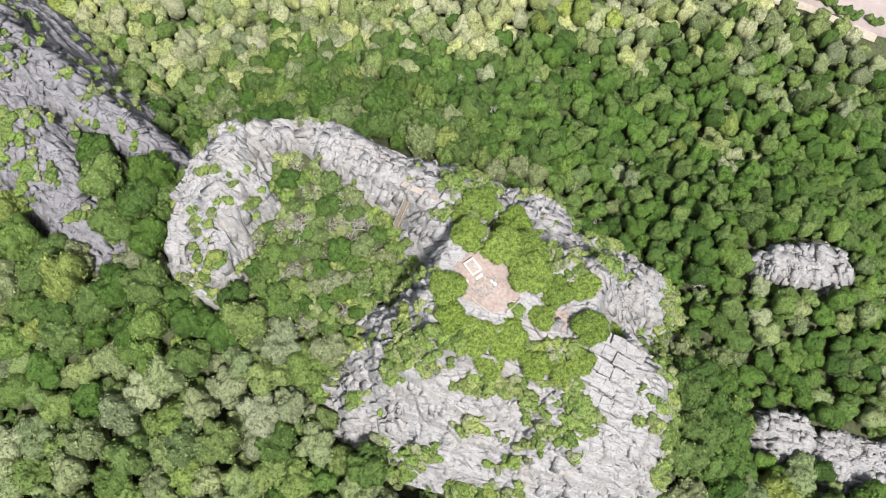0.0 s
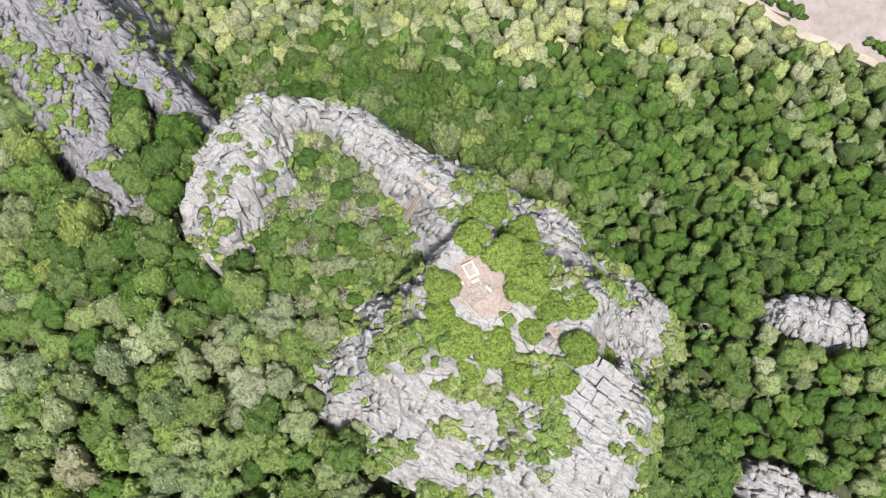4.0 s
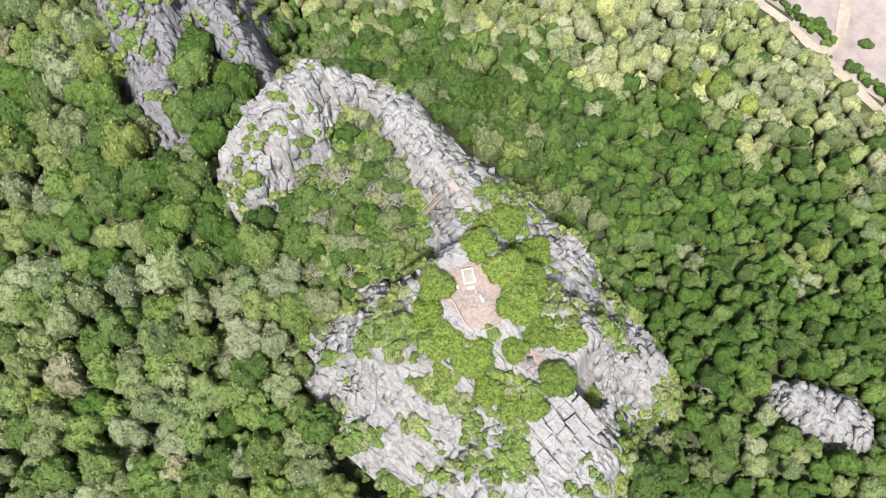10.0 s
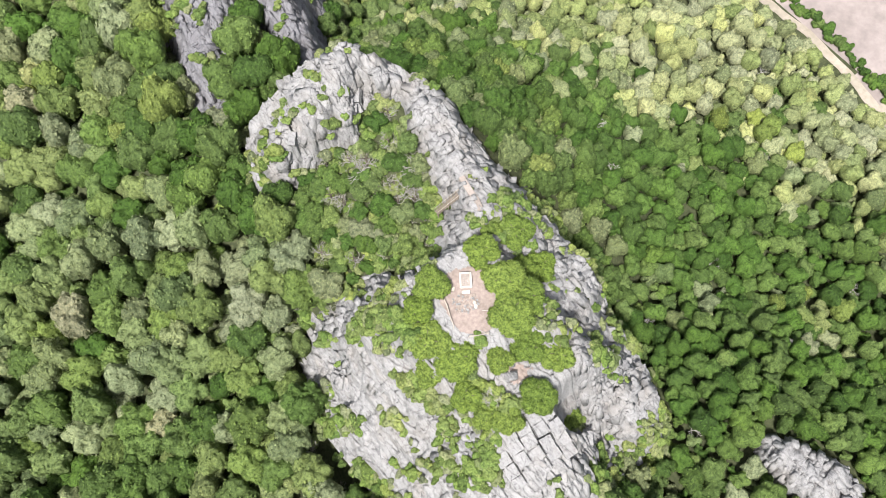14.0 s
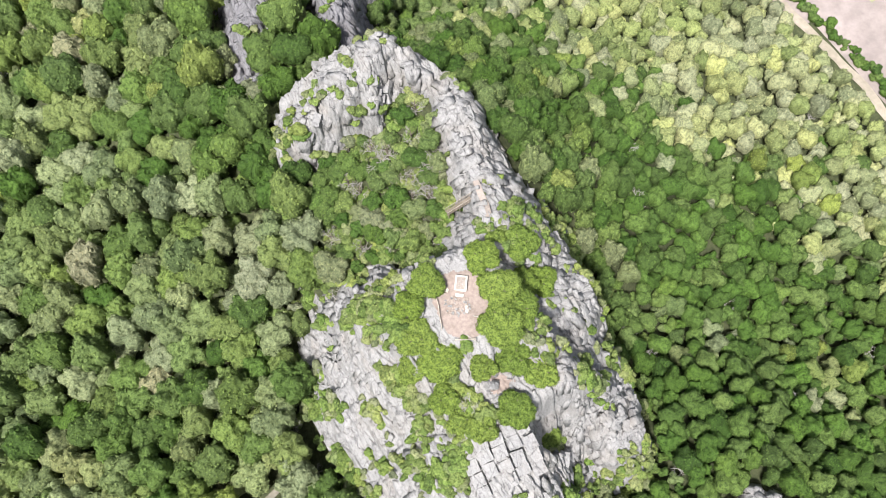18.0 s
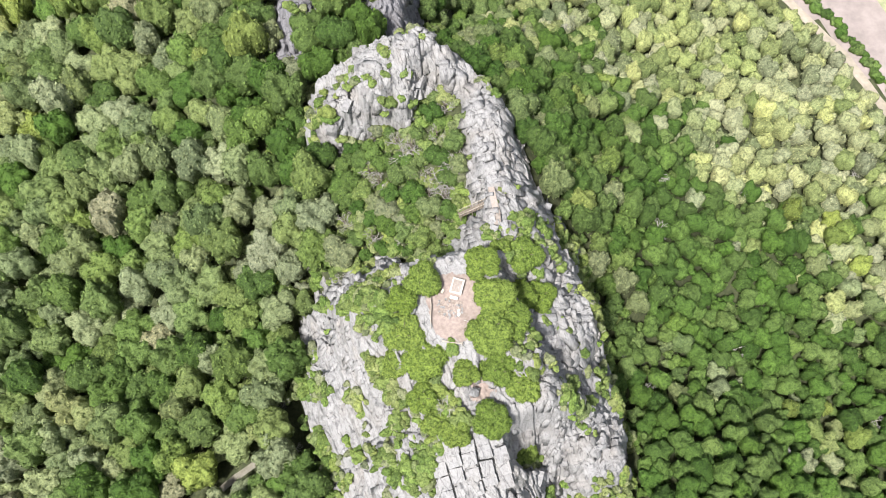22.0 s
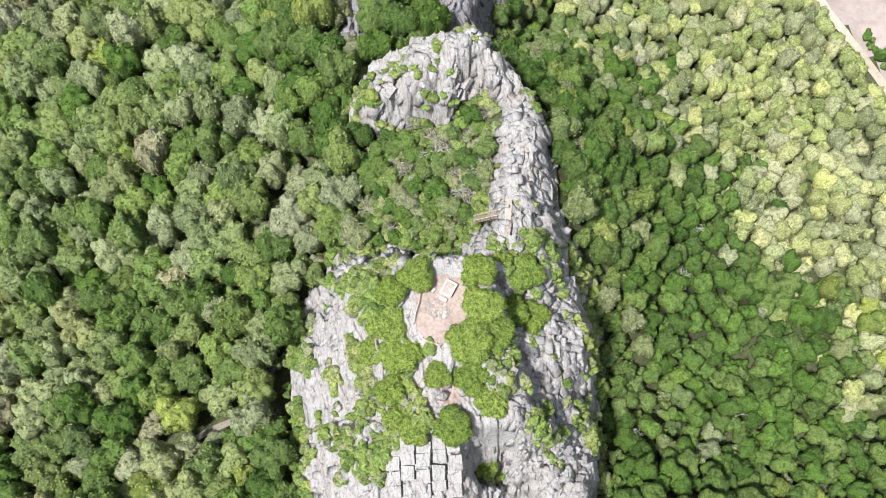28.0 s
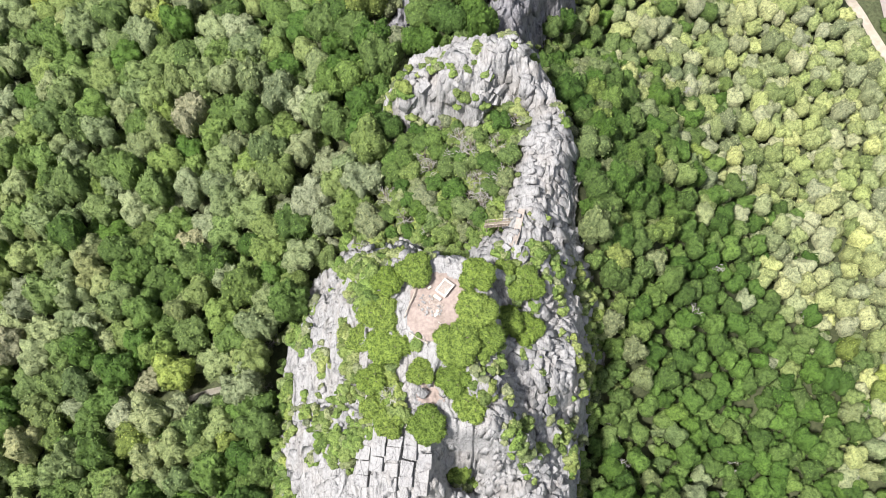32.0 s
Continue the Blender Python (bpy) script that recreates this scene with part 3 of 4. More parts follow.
for k in np.argsort(-size + 0.9 * tries[:, 3]):
    if blocked[k]:
        continue
    i, j, s = int(tx[k] // CELL), int(ty[k] // CELL), size[k]
    crowded = False
    for a in range(i - 3, i + 4):
        for b in range(j - 3, j + 4):
            for o in taken.get((a, b), ()):
                if math.hypot(tx[o] - tx[k], ty[o] - ty[k]) < 0.685 * (size[o] + s):
                    crowded = True
    if crowded:
        continue
    taken.setdefault((i, j), []).append(k)
    forest.append(k)
forest = np.array(forest)
spine_gap = np.full(len(forest), 1e9)
for (ax, ay), (bx, by) in zip(SPINE[:5], SPINE[1:6]):
    spine_gap = np.minimum(spine_gap, along(tx[forest], ty[forest], ax, ay, bx, by)[0])
order = forest[np.argsort(spine_gap)]
singles, rest = order[:300], order[300:]
forest_crowns = [solid("crown", *c, True) for c in CROWNS]
bare_meshes = [solid("crown", *bare_shape(500 + k)) for k in range(3)]
kinds = ["green broad-leaved forest tree on the slope below the ridge", "low green scrub tree in the hollow between the crags"]
for k in singles:
    s = size[k]
    tall = s * rng.uniform(1.4, 2.4) if not in_bowl[k] else s * 1.0 + 0.4
    at = stand(tx[k], ty[k], ez[k] + 0.35 * tall, s * 1.14, tall, rng.uniform(0, 6.28))
    top = new("tree")
    top.matrix_basis = at
    part("trunk", trunk_b, BARK, top)
    if in_bowl[k] and rng.uniform() < 0.35:
        part("crown", bare_meshes[k % 3], DEAD, top)
        tagged(top, "leafless pale grey scrub tree with forking boughs", "tree", "forest trees")
    else:
        part("crown", forest_crowns[int(rng.integers(10))], SCRUB_LEAF if in_bowl[k] else LUSH_LEAF, top)
        tagged(top, kinds[1] if in_bowl[k] else kinds[0], "tree", "forest trees")


def many(name, shapes, spots, mat, soft=True):
    """One mesh of many plants: (shape, matrix, tint) each."""
    V, F, T, n = [], [], [], 0
    for k, m, tint in spots:
        v, f = shapes[k]
        m = np.array(m)
        V.append(v @ m[:3, :3].T + m[:3, 3])
        F.append(f + n)
        T.append(np.full(len(v), tint, dtype=np.float32))
        n += len(v)
    me = solid(name, np.concatenate(V), np.concatenate(F), soft)
    me.attributes.new("tint", "FLOAT", "POINT").data.foreach_set("value", np.concatenate(T))
    return part(name, me, mat)


LOW = [crown_shape(700 + k, boughs=5, clumps=26, leaves=170, leaf=0.085, fine=3, ragged=0.2) for k in range(4)]
MID = [crown_shape(750 + k, boughs=6 + k % 3, clumps=36, leaves=340, leaf=0.062, fine=3, high=0.55 + 0.07 * (k % 3), ragged=0.22) for k in range(6)]
SHAPES = CROWNS + LOW + MID
spots, sun_tint_spots, lush_spots = [], [], []
for k in rest:
    s = size[k]
    tall = s * rng.uniform(1.4, 2.6)
    patch = 0.5 + 0.28 * float(rough(tx[k], ty[k], 26, 71, 2))
    tint = (patch + rng.normal(scale=0.2)) % 1.0
    kind = int(rng.integers(10)) if s > 1.45 else 10 + int(rng.integers(4))
    if kind < 10 and s < 2.35:
        kind = 14 + kind % 6
    # Trees to the north-east get the leaf colours that carry painted sunlight.
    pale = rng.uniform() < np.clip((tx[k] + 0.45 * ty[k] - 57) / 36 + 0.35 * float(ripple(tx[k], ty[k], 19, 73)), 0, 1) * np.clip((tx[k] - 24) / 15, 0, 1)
    spine = float(np.interp(ty[k], SPINE_Y, SPINE_X))
    # East of the spine the darker leaf colour also stands in for shade.
    lush = rng.uniform() < ((0.9 if ty[k] < 25 else 0.7) if spine < tx[k] < 75 else 0.25 * np.clip(1.6 - (spine - tx[k]) / 40, 0, 1)) + 0.3 * float(ripple(tx[k], ty[k], 15, 75))
    (sun_tint_spots if pale else lush_spots if lush else spots).append((kind, stand(tx[k], ty[k], ez[k] + 0.3 * tall, s * 1.14, tall, rng.uniform(0, 6.28)), tint))
tagged(many("pale_forest", SHAPES, sun_tint_spots, SUN_TINT_LEAF), "pale yellow-green forest canopy below the ridge, sunlight painted into its colour", "forest", kind="stuff")
tagged(many("lush_forest", SHAPES, lush_spots, LUSH_LEAF), "deep green broad-leaved canopy near the ridge, also darkening the east slope for shade", "forest", kind="stuff")
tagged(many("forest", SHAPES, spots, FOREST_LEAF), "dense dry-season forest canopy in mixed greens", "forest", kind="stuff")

# leafless trees among the canopy
bare = [bare_shape(540 + k, forks=5) for k in range(3)]
dry = rng.choice(len(rest), 60, replace=False)
spots = [(i % 3, stand(tx[rest[q]] + 1.2, ty[rest[q]] + 1.0, ez[rest[q]] + 2.2 + size[rest[q]] * 0.55, size[rest[q]] * 0.8 + 0.5, size[rest[q]] * 0.9, i), 0.5) for i, q in enumerate(dry)]
tagged(many("leafless_trees", bare, spots, DEAD), "pale grey leafless trees scattered through the canopy", "forest", kind="stuff")

# low undergrowth that fills the gaps between crowns
tries = rng.uniform(0, 1, (3600, 3))
ux, uy = -75 + 92 * tries[:, 0], -60 + 130 * tries[:, 1]
uz = soil_height(ux, uy)
open_ground = (rock_height(ux, uy) < uz) & ((rock_height(ux, uy, True) < uz) | (uy < 46)) & ~clear_of(ux, uy)
for i in np.nonzero(open_ground)[0]:
    a, b = int(ux[i] // CELL), int(uy[i] // CELL)
    near_by = [o for p in range(a - 2, a + 3) for q in range(b - 2, b + 3) for o in taken.get((p, q), ())]
    open_ground[i] = all(math.hypot(tx[o] - ux[i], ty[o] - uy[i]) > 0.95 * size[o] for o in near_by)
spots = [(i % 4, stand(ux[i], uy[i], uz[i], 1.1 + 1.0 * tries[i, 2], 1.2 + tries[i, 2], i), float(tries[i, 2] * 7 % 1)) for i in np.nonzero(open_ground)[0]]
tagged(many("undergrowth", LOW, spots, SCRUB_LEAF), "low scrub and saplings between the forest trees", "undergrowth", kind="stuff")

# scrub on ledges of the rock: bushes that run together in bands
TUFT = [crown_shape(800 + k, boughs=4, clumps=18, leaves=80, leaf=0.10, fine=3, high=0.5, ragged=0.26) for k in range(5)]
COUNT, ON_TOWER = 15000, 7000
sx = np.concatenate([rng.uniform(-26, 34, COUNT - ON_TOWER), rng.uniform(-28, 24, ON_TOWER)])
sy = np.concatenate([8 + 104 * rng.uniform(0, 1, COUNT - ON_TOWER) ** 1.15, rng.uniform(-37, 9, ON_TOWER)])
sz = surface(sx, sy)[0]
for ox, oy in ((0.45, 0), (-0.45, 0), (0, 0.45), (0, -0.45)):
    sz = np.maximum(sz, surface(sx + ox, sy + oy)[0] - 0.25)
rise = np.where(sy > 50, rock_height(sx, sy, True), rock_height(sx, sy)) - soil_height(sx, sy)
slope = np.hypot(surface(sx + 0.8, sy)[0] - surface(sx - 0.8, sy)[0], surface(sx, sy + 0.8)[0] - surface(sx, sy - 0.8)[0]) / 1.6
bands = rough((sx + 0.22 * sy) * 2.0, sy * 0.8, 5.0, 191, 3) + 0.35 * ripple(sx, sy, 13, 193)
line = np.where(sy > 50, -0.05, np.where(sy > 9, 0.30, np.where(sx < -6, -0.20, np.where(sx < 5, 0.35, 0.05))))
over = bands - line - 0.015 * slope + 0.45 * np.exp(-(rise / 2.0) ** 2)
keep = (rise > -0.4) & (over > 0) & (rng.uniform(0, 1, COUNT) < np.where(sy > 9, 0.42, 0.45))
hollow = (np.hypot((sx + 3) / 18, (sy - 27) / 16) < 1) & (rise < -0.4) & (rng.uniform(0, 1, COUNT) < 0.42)
rim = (sy > 52) & (rise > -5) & (rise < 0) & (rng.uniform(0, 1, COUNT) < 0.4)
keep = (keep | hollow | rim) & ~clear_of(sx, sy) & (sy < 104) & (np.hypot((sx + 6.8) / 5.6, (sy + 22.4) / 4.3) > 1)
spots, dry_spots = [], []
for i in np.nonzero(keep)[0]:
    r = rng.uniform(0.45, 0.95) + 0.9 * min(max(over[i], 0), 0.8) * rng.uniform(0.3, 1.2)
    if hollow[i]:
        r = rng.uniform(0.8, 1.7)
    tint = (0.5 + 0.3 * float(rough(sx[i], sy[i], 7, 195, 2)) + rng.normal(scale=0.12)) % 1.0
    if rng.uniform() < (0.2 if hollow[i] else 0.08):
        dry_spots.append((i % 3, stand(sx[i], sy[i], sz[i] - 0.1, r * 0.9, r * 0.9, i), 0.5))
    else:
        spots.append((i % 5, stand(sx[i], sy[i], sz[i] - 0.15 * r, r, r * rng.uniform(0.7, 1.2), i), tint))
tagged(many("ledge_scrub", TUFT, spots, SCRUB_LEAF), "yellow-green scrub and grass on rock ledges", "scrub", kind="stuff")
tagged(many("dry_scrub", [bare_shape(560 + k, forks=4, depth=2) for k in range(3)], dry_spots, DEAD), "leafless grey scrub on rock ledges", "scrub", kind="stuff")

# bushes along the foot and the shelves of the rock
bx, by = rng.uniform(-26, 27, 9000), rng.uniform(-36, 54, 9000)
bz, be, br = surface(bx, by)[0], soil_height(bx, by), rock_height(bx, by)
foot = (br - be > -0.5) & (br - be < 4.5) & (by < 8) & (rough(bx, by, 5, 131, 2) > -0.25) & ~clear_of(bx, by)
spots = []
for i in np.nonzero(foot)[0][:300]:
    r = rng.uniform(0.8, 1.9)
    spots.append((10 + i % 4, stand(bx[i], by[i], bz[i] - 0.35 * r, r, r * rng.uniform(0.7, 1.1), i), rng.uniform()))
tagged(many("rock_foot_bushes", SHAPES, spots, SCRUB_LEAF), "yellow-green bushes growing up the foot of the rock", "bushes", kind="stuff")
spots = []
for i, y in enumerate(np.arange(-66, 84, 0.9)):
    if ripple(np.array([y]), np.array([0.0]), 9, 33)[0] < -0.55:
        continue
    x = float(np.interp(y, ROAD_Y, ROAD_X)) + 3.6 + rng.uniform(-1.1, 1.1)
    r = rng.uniform(0.8, 1.6)
    spots.append((10 + i % 4, stand(x, y, float(soil_height(np.array([x]), np.array([y]))[0]) + 0.1, r, r * rng.uniform(0.9, 1.3), i), rng.uniform()))
tagged(many("hedge", SHAPES, spots, LUSH_LEAF), "row of green bushes along the road", "hedge", kind="stuff")

# leafless trees that stand out in the hollow and on the tower
for k, (x, y, r) in enumerate([(6.0, 21.0, 3.0), (9.3, 22.6, 2.2), (-2.6, 17.6, 2.4), (-16.5, 23.0, 2.2), (2.4, 28.4, 2.4), (-7.4, -14.3, 1.5), (-14.0, 15.5, 1.9)]):
    z, _ = surface(x, y)
    top = new("bare_tree")
    top.matrix_basis = stand(x, y, z[0] + 1.0, r * 1.2, r * 1.0, k)
    part("boughs", bare_meshes[k % 3], DEAD, top)
    tagged(top, "bleached leafless tree with spreading forked boughs", "bare tree", "leafless trees")

# ---- road, field, trail ----
def ribbon(name, line, half, lift, mat, label, category):
    pts = [Vector(p) for p in line]
    fine = []
    for a, b in zip(pts[:-1], pts[1:]):
        steps = max(1, int((b - a).length / 2))
        fine += [a.lerp(b, i / steps) for i in range(steps)]
    fine.append(pts[-1])
    V, F = [], []
    for i, p in enumerate(fine):
        d = (fine[min(i + 1, len(fine) - 1)] - fine[max(i - 1, 0)]).normalized()
        s = Vector((d.y, -d.x))
        for k in (-1, -0.4, 0.4, 1):
            w = half * (1 + 0.25 * float(ripple(p.x, p.y, 3.0, 5 + int(k > 0))))
            q = p + s * w * k
            V.append((q.x, q.y, float(soil_height(np.array([q.x]), np.array([q.y]))[0]) + lift))
        if i:
            for c in range(3):
                F.append((4 * i - 4 + c, 4 * i - 3 + c, 4 * i + 1 + c, 4 * i + c))
    return tagged(part(name, solid(name, V, F, True), mat), label, category, kind="structure")


ribbon("road", [(x, y) for x, y in zip(ROAD_X[1:-1], ROAD_Y[1:-1])], 1.1, 0.30, TRACK, "pale dusty dirt road between forest and field", "road")
ribbon("road_branch", [(107.5, -14), (115, -14), (124, -10), (140, -6)], 1.3, 0.34, TRACK, "pale dirt track branching across a field", "road")
ribbon("trail", [(-55, -7.2), (-48, -5.9), (-42, -4.5), (-35, -3.0)], 0.6, 0.45, TRAIL, "narrow stony trail in a forest gap", "trail")
fxs, fys = np.arange(100, 330, 3.0), np.arange(-250, 220, 3.0)
fgx, fgy = np.meshgrid(fxs, fys)
beyond = fgx > np.interp(fgy, ROAD_Y, ROAD_X) + 2.6
green = (ripple(fgx, fgy, 38, 15) > 0.25 - (fgx - 150) / 120) & beyond & (fgx > 125)
tagged(part("field", sheet("field", fxs, fys, soil_height(fgx, fgy) + 0.16, beyond & ~green, least=4), FIELD), "pinkish bare ploughed field beyond the road", "field", kind="structure")
tagged(part("field_grass", sheet("field_grass", fxs, fys, soil_height(fgx, fgy) + 0.2, green, least=4), GRASS), "pale green grass growing over the field", "grass", kind="structure")
for k, (x, y, r) in enumerate([(116, -20, 1.6), (114, 4, 1.5), (122, -28, 1.3), (113.5, -9, 1.7)]):
    z = soil_height(np.array([x]), np.array([y]))[0]
    plant("bush", forest_crowns[k], FOREST_LEAF, trunk_c, BARK, stand(x, y, z, r, r * 1.1, k), "rounded green bush alone in the field", "bush", "field bushes")

# ---- the clearing on the tower ----
def box(bm, centre, sides, turn=0.0, bevel=0.03, lean=(0, 0)):
    m = Matrix.Translation(centre) @ Euler((lean[0], lean[1], turn)).to_matrix().to_4x4() @ Matrix.Diagonal((*sides, 1))
    made = bmesh.ops.create_cube(bm, size=1, matrix=m)
    if bevel:
        edges = list({e for v in made["verts"] for e in v.link_edges})
        bmesh.ops.bevel(bm, geom=edges, offset=bevel, segments=1, affect="EDGES")
    return bm


def bar(bm, a, b, ra, rb=None, sides=6):
    a, b = Vector(a), Vector(b)
    m = Matrix.Translation((a + b) / 2) @ (b - a).to_track_quat("Z", "Y").to_matrix().to_4x4()
    bmesh.ops.create_cone(bm, cap_ends=True, segments=sides, radius1=ra, radius2=rb or ra, depth=(b - a).length, matrix=m)
    return bm


def level(x, y):
    return -0.75 + 0.06 * (y + 2)


def earth_patch(name, cx, cy, half_x, half_y, turn, height, label):
    xs = np.arange(cx - 8, cx + 8, 0.2)
    ys = np.arange(cy - 8, cy + 8, 0.2)
    X, Y = np.meshgrid(xs, ys)
    c, s = math.cos(turn), math.sin(turn)
    u, v = ((X - cx) * c + (Y - cy) * s) / half_x, (-(X - cx) * s + (Y - cy) * c) / half_y
    inside = np.hypot(u, v) + 0.16 * rough(X, Y, 2.2, 77, 3) < 1
    z = height(X, Y) + 0.05 + 0.03 * rough(X, Y, 0.9, 79, 2)
    return tagged(part(name, sheet(name, xs, ys, z, inside, True), SOIL), label, "ground", kind="structure")


earth_patch("clearing", -1.3, -2.3, 3.3, 5.2, radians(-20), level, "trodden pinkish earth of the clearing on the tower")
earth_patch("soil_patch", -1.6, -13.4, 2.6, 1.5, radians(8), lambda X, Y: rock_height(X, Y) + 0.06, "bare brown earth between bushes on the tower")

ALTAR = pose(0, 0, level(0, 0), 0, 0, 53)
altar = new("stone_altar")
altar.matrix_basis = ALTAR
bm = bmesh.new()
box(bm, (0, 0, 0.33), (2.0, 1.5, 0.66), bevel=0.04)
altar_base = part("base", bm, PLASTER, altar)
for name, c, s in (("rim", (0, 0.72, 0.73), (2.24, 0.26, 0.16)), ("rim", (0, -0.72, 0.73), (2.24, 0.26, 0.16)),
                   ("rim", (1.0, 0, 0.73), (0.24, 1.18, 0.16)), ("rim", (-1.0, 0, 0.73), (0.24, 1.18, 0.16))):
    part(name, box(bmesh.new(), c, s, bevel=0.025), PLASTER, altar_base, "whitewashed raised rim")
part("recess_floor", box(bmesh.new(), (0, 0, 0.672), (1.74, 1.14, 0.02), bevel=0), STAIR_TILE, altar, "stained hollow top of the altar")
for k in range(7):
    part("offering", box(bmesh.new(), (-0.6 + 0.2 * k, 0.3 * math.sin(k * 2.1), 0.72), (0.16, 0.12 + 0.02 * (k % 3), 0.08), turn=k, bevel=0.02), DEAD, altar)
tagged(altar, "low whitewashed concrete altar with a stained hollow top", "altar")

bench = new("altar_step")
bench.matrix_basis = ALTAR @ pose(-1.62, 0.05, 0)
part("slab", box(bmesh.new(), (0, 0, 0.30), (0.44, 1.15, 0.12), bevel=0.03), PLASTER, bench)
for y in (-0.4, 0.4):
    part("foot", box(bmesh.new(), (0, y, 0.12), (0.34, 0.2, 0.26), bevel=0.02), PLASTER, bench)
tagged(bench, "pale concrete step slab in front of the altar", "bench")

# stones and litter round the old fire
rng = np.random.default_rng(21)
def chunk(seed, flat=0.7, jag=0.25):
    """A broken slab of rock with flat faces, about 1 m across."""
    r = np.random.default_rng(seed)
    bm = bmesh.new()
    for sx in (-1, 1):
        for sy in (-1, 1):
            for sz in (-1, 1):
                p = np.array([sx, sy, sz * flat]) * 0.5 * (1 - jag * r.uniform(0, 1, 3))
                bm.verts.new(p + r.uniform(-0.05, 0.05, 3))
    for _ in range(4):
        p = r.uniform(-0.5, 0.5, 3)
        p[int(r.integers(3))] = 0.5 * r.choice((-1, 1))
        bm.verts.new((p[0], p[1], p[2] * flat))
    out = bmesh.ops.convex_hull(bm, input=bm.verts)
    bmesh.ops.delete(bm, geom=[g for g in out["geom_interior"] if isinstance(g, bmesh.types.BMVert)], context="VERTS")
    me = bpy.data.meshes.new("rock")
    bm.to_mesh(me)
    bm.free()
    me.materials.append(ROCK)
    return me


CHUNKS = [chunk(900 + k, 0.6 + 0.1 * (k % 4)) for k in range(8)]
tagged(part("ash_patch", sheet("ash_patch", np.arange(-4.4, 0.4, 0.15), np.arange(-4.2, -0.4, 0.15),
            (lambda X, Y: level(X, Y) + 0.085 + 0.04 * rough(X, Y, 0.5, 83, 2))(*np.meshgrid(np.arange(-4.4, 0.4, 0.15), np.arange(-4.2, -0.4, 0.15))),
            (lambda X, Y: np.hypot((X + 2.0) / 1.7, (Y + 2.3) / 1.5) + 0.3 * rough(X, Y, 0.9, 85, 2) < 1)(*np.meshgrid(np.arange(-4.4, 0.4, 0.15), np.arange(-4.2, -0.4, 0.15)))), CHAR),
       "dark ash and litter on the trodden earth", "ash", kind="structure")
for k in range(34):
    a, d = rng.uniform(0, 6.28), 0.35 + 1.6 * math.sqrt(rng.uniform())
    x, y = -2.0 + d * math.cos(a), -2.3 + 0.9 * d * math.sin(a)
    s = rng.uniform(0.14, 0.40)
    ob = new("stone", CHUNKS[k % 8])
    ob.matrix_basis = pose(x, y, level(x, y) + 0.05 + s * 0.25, 0, 0, math.degrees(a)) @ Matrix.Diagonal((s, s * 0.8, s, 1))
    tagged(ob, "loose grey stone lying in the ash of a fire", "stone", "stones in the clearing")
for x, y, s in ((-1.2, -3.6, 0.45), (-1.0, -3.1, 0.35)):
    ob = part("sack", box(bmesh.new(), (0, 0, 0.22), (0.9, 0.6, 0.45), bevel=0.16), PLASTER, None, "", pose(x, y, level(x, y) + 0.04, 0, 0, 40) @ Matrix.Diagonal((s * 1.6, s * 1.6, s, 1)))
    tagged(ob, "crumpled white sack on the trodden earth", "sack", "sacks")
crate = new("wooden_box")
crate.matrix_basis = pose(-2.1, 0.15, level(-2, 0) + 0.05, 0, 0, 40)
part("body", box(bmesh.new(), (0, 0, 0.15), (0.55, 0.34, 0.30), bevel=0.02), TIMBER, crate)
part("lid", box(bmesh.new(), (0, 0, 0.315), (0.59, 0.38, 0.03), bevel=0.01), PALE_TIMBER, crate)
tagged(crate, "small brown wooden box beside the altar", "box")


def fence(points, high, label, sag=0.0):
    top = new("fence")
    top.matrix_basis = Matrix.Translation((points[0][0], points[0][1], level(*points[0])))
    back = top.matrix_basis.inverted()
    tops = []
    for k, (x, y) in enumerate(points):
        z = level(x, y)
        t = Vector((x + 0.06 * (-1) ** k, y, z + high * (1 - 0.12 * (k % 2))))
        part("post", bar(bmesh.new(), back @ Vector((x, y, z - 0.2)), back @ t, 0.055, 0.05), PALE_TIMBER, top)
        tops.append(back @ t)
    for a, b in zip(tops[:-1], tops[1:]):
        for f in (0.06, 0.5):
            drop = Vector((0, 0, -high * f))
            part("rail", bar(bmesh.new(), a + drop, b + drop + Vector((0, 0, -sag)), 0.05, 0.04), PALE_TIMBER, top)
    return tagged(top, label, "fence")


fence([(-3.35, 1.8), (-3.8, 0.3), (-4.35, -1.2), (-4.9, -2.7), (-5.5, -4.0)], 0.85, "pale wooden rail fence along the clearing's edge")
fence([(-4.75, -6.3), (-3.6, -7.0), (-2.35, -7.6)], 0.8, "short pale wooden fence at the clearing's foot")
for a, b in (((-0.9, -4.6), (0.1, -5.4)), ((0.1, -5.4), (0.5, -5.3)), ((-3.0, -6.4), (-2.2, -8.3))):
    bm = bar(bmesh.new(), (0, 0, 0), (b[0] - a[0], b[1] - a[1], 0.05), 0.07, 0.04)
    tagged(part("dead_branch", bm, DEAD, None, "", Matrix.Translation((*a, level(*a) + 0.12))), "bleached dead branch lying on bare earth", "branch", "dead branches")

block = new("concrete_block")
z0 = surface(9.1, 3.9)[0][0]
block.matrix_basis = pose(9.1, 3.9, z0 - 0.2, 0, 0, 8)
part("body", box(bmesh.new(), (0, 0, 0.45), (1.35, 0.85, 0.95), bevel=0.03), CONCRETE, block)
part("cap", box(bmesh.new(), (0, 0, 0.965), (1.45, 0.95, 0.08), bevel=0.02), PLASTER, block)
tagged(block, "grey concrete block with a pale cap on the rocks", "concrete block")

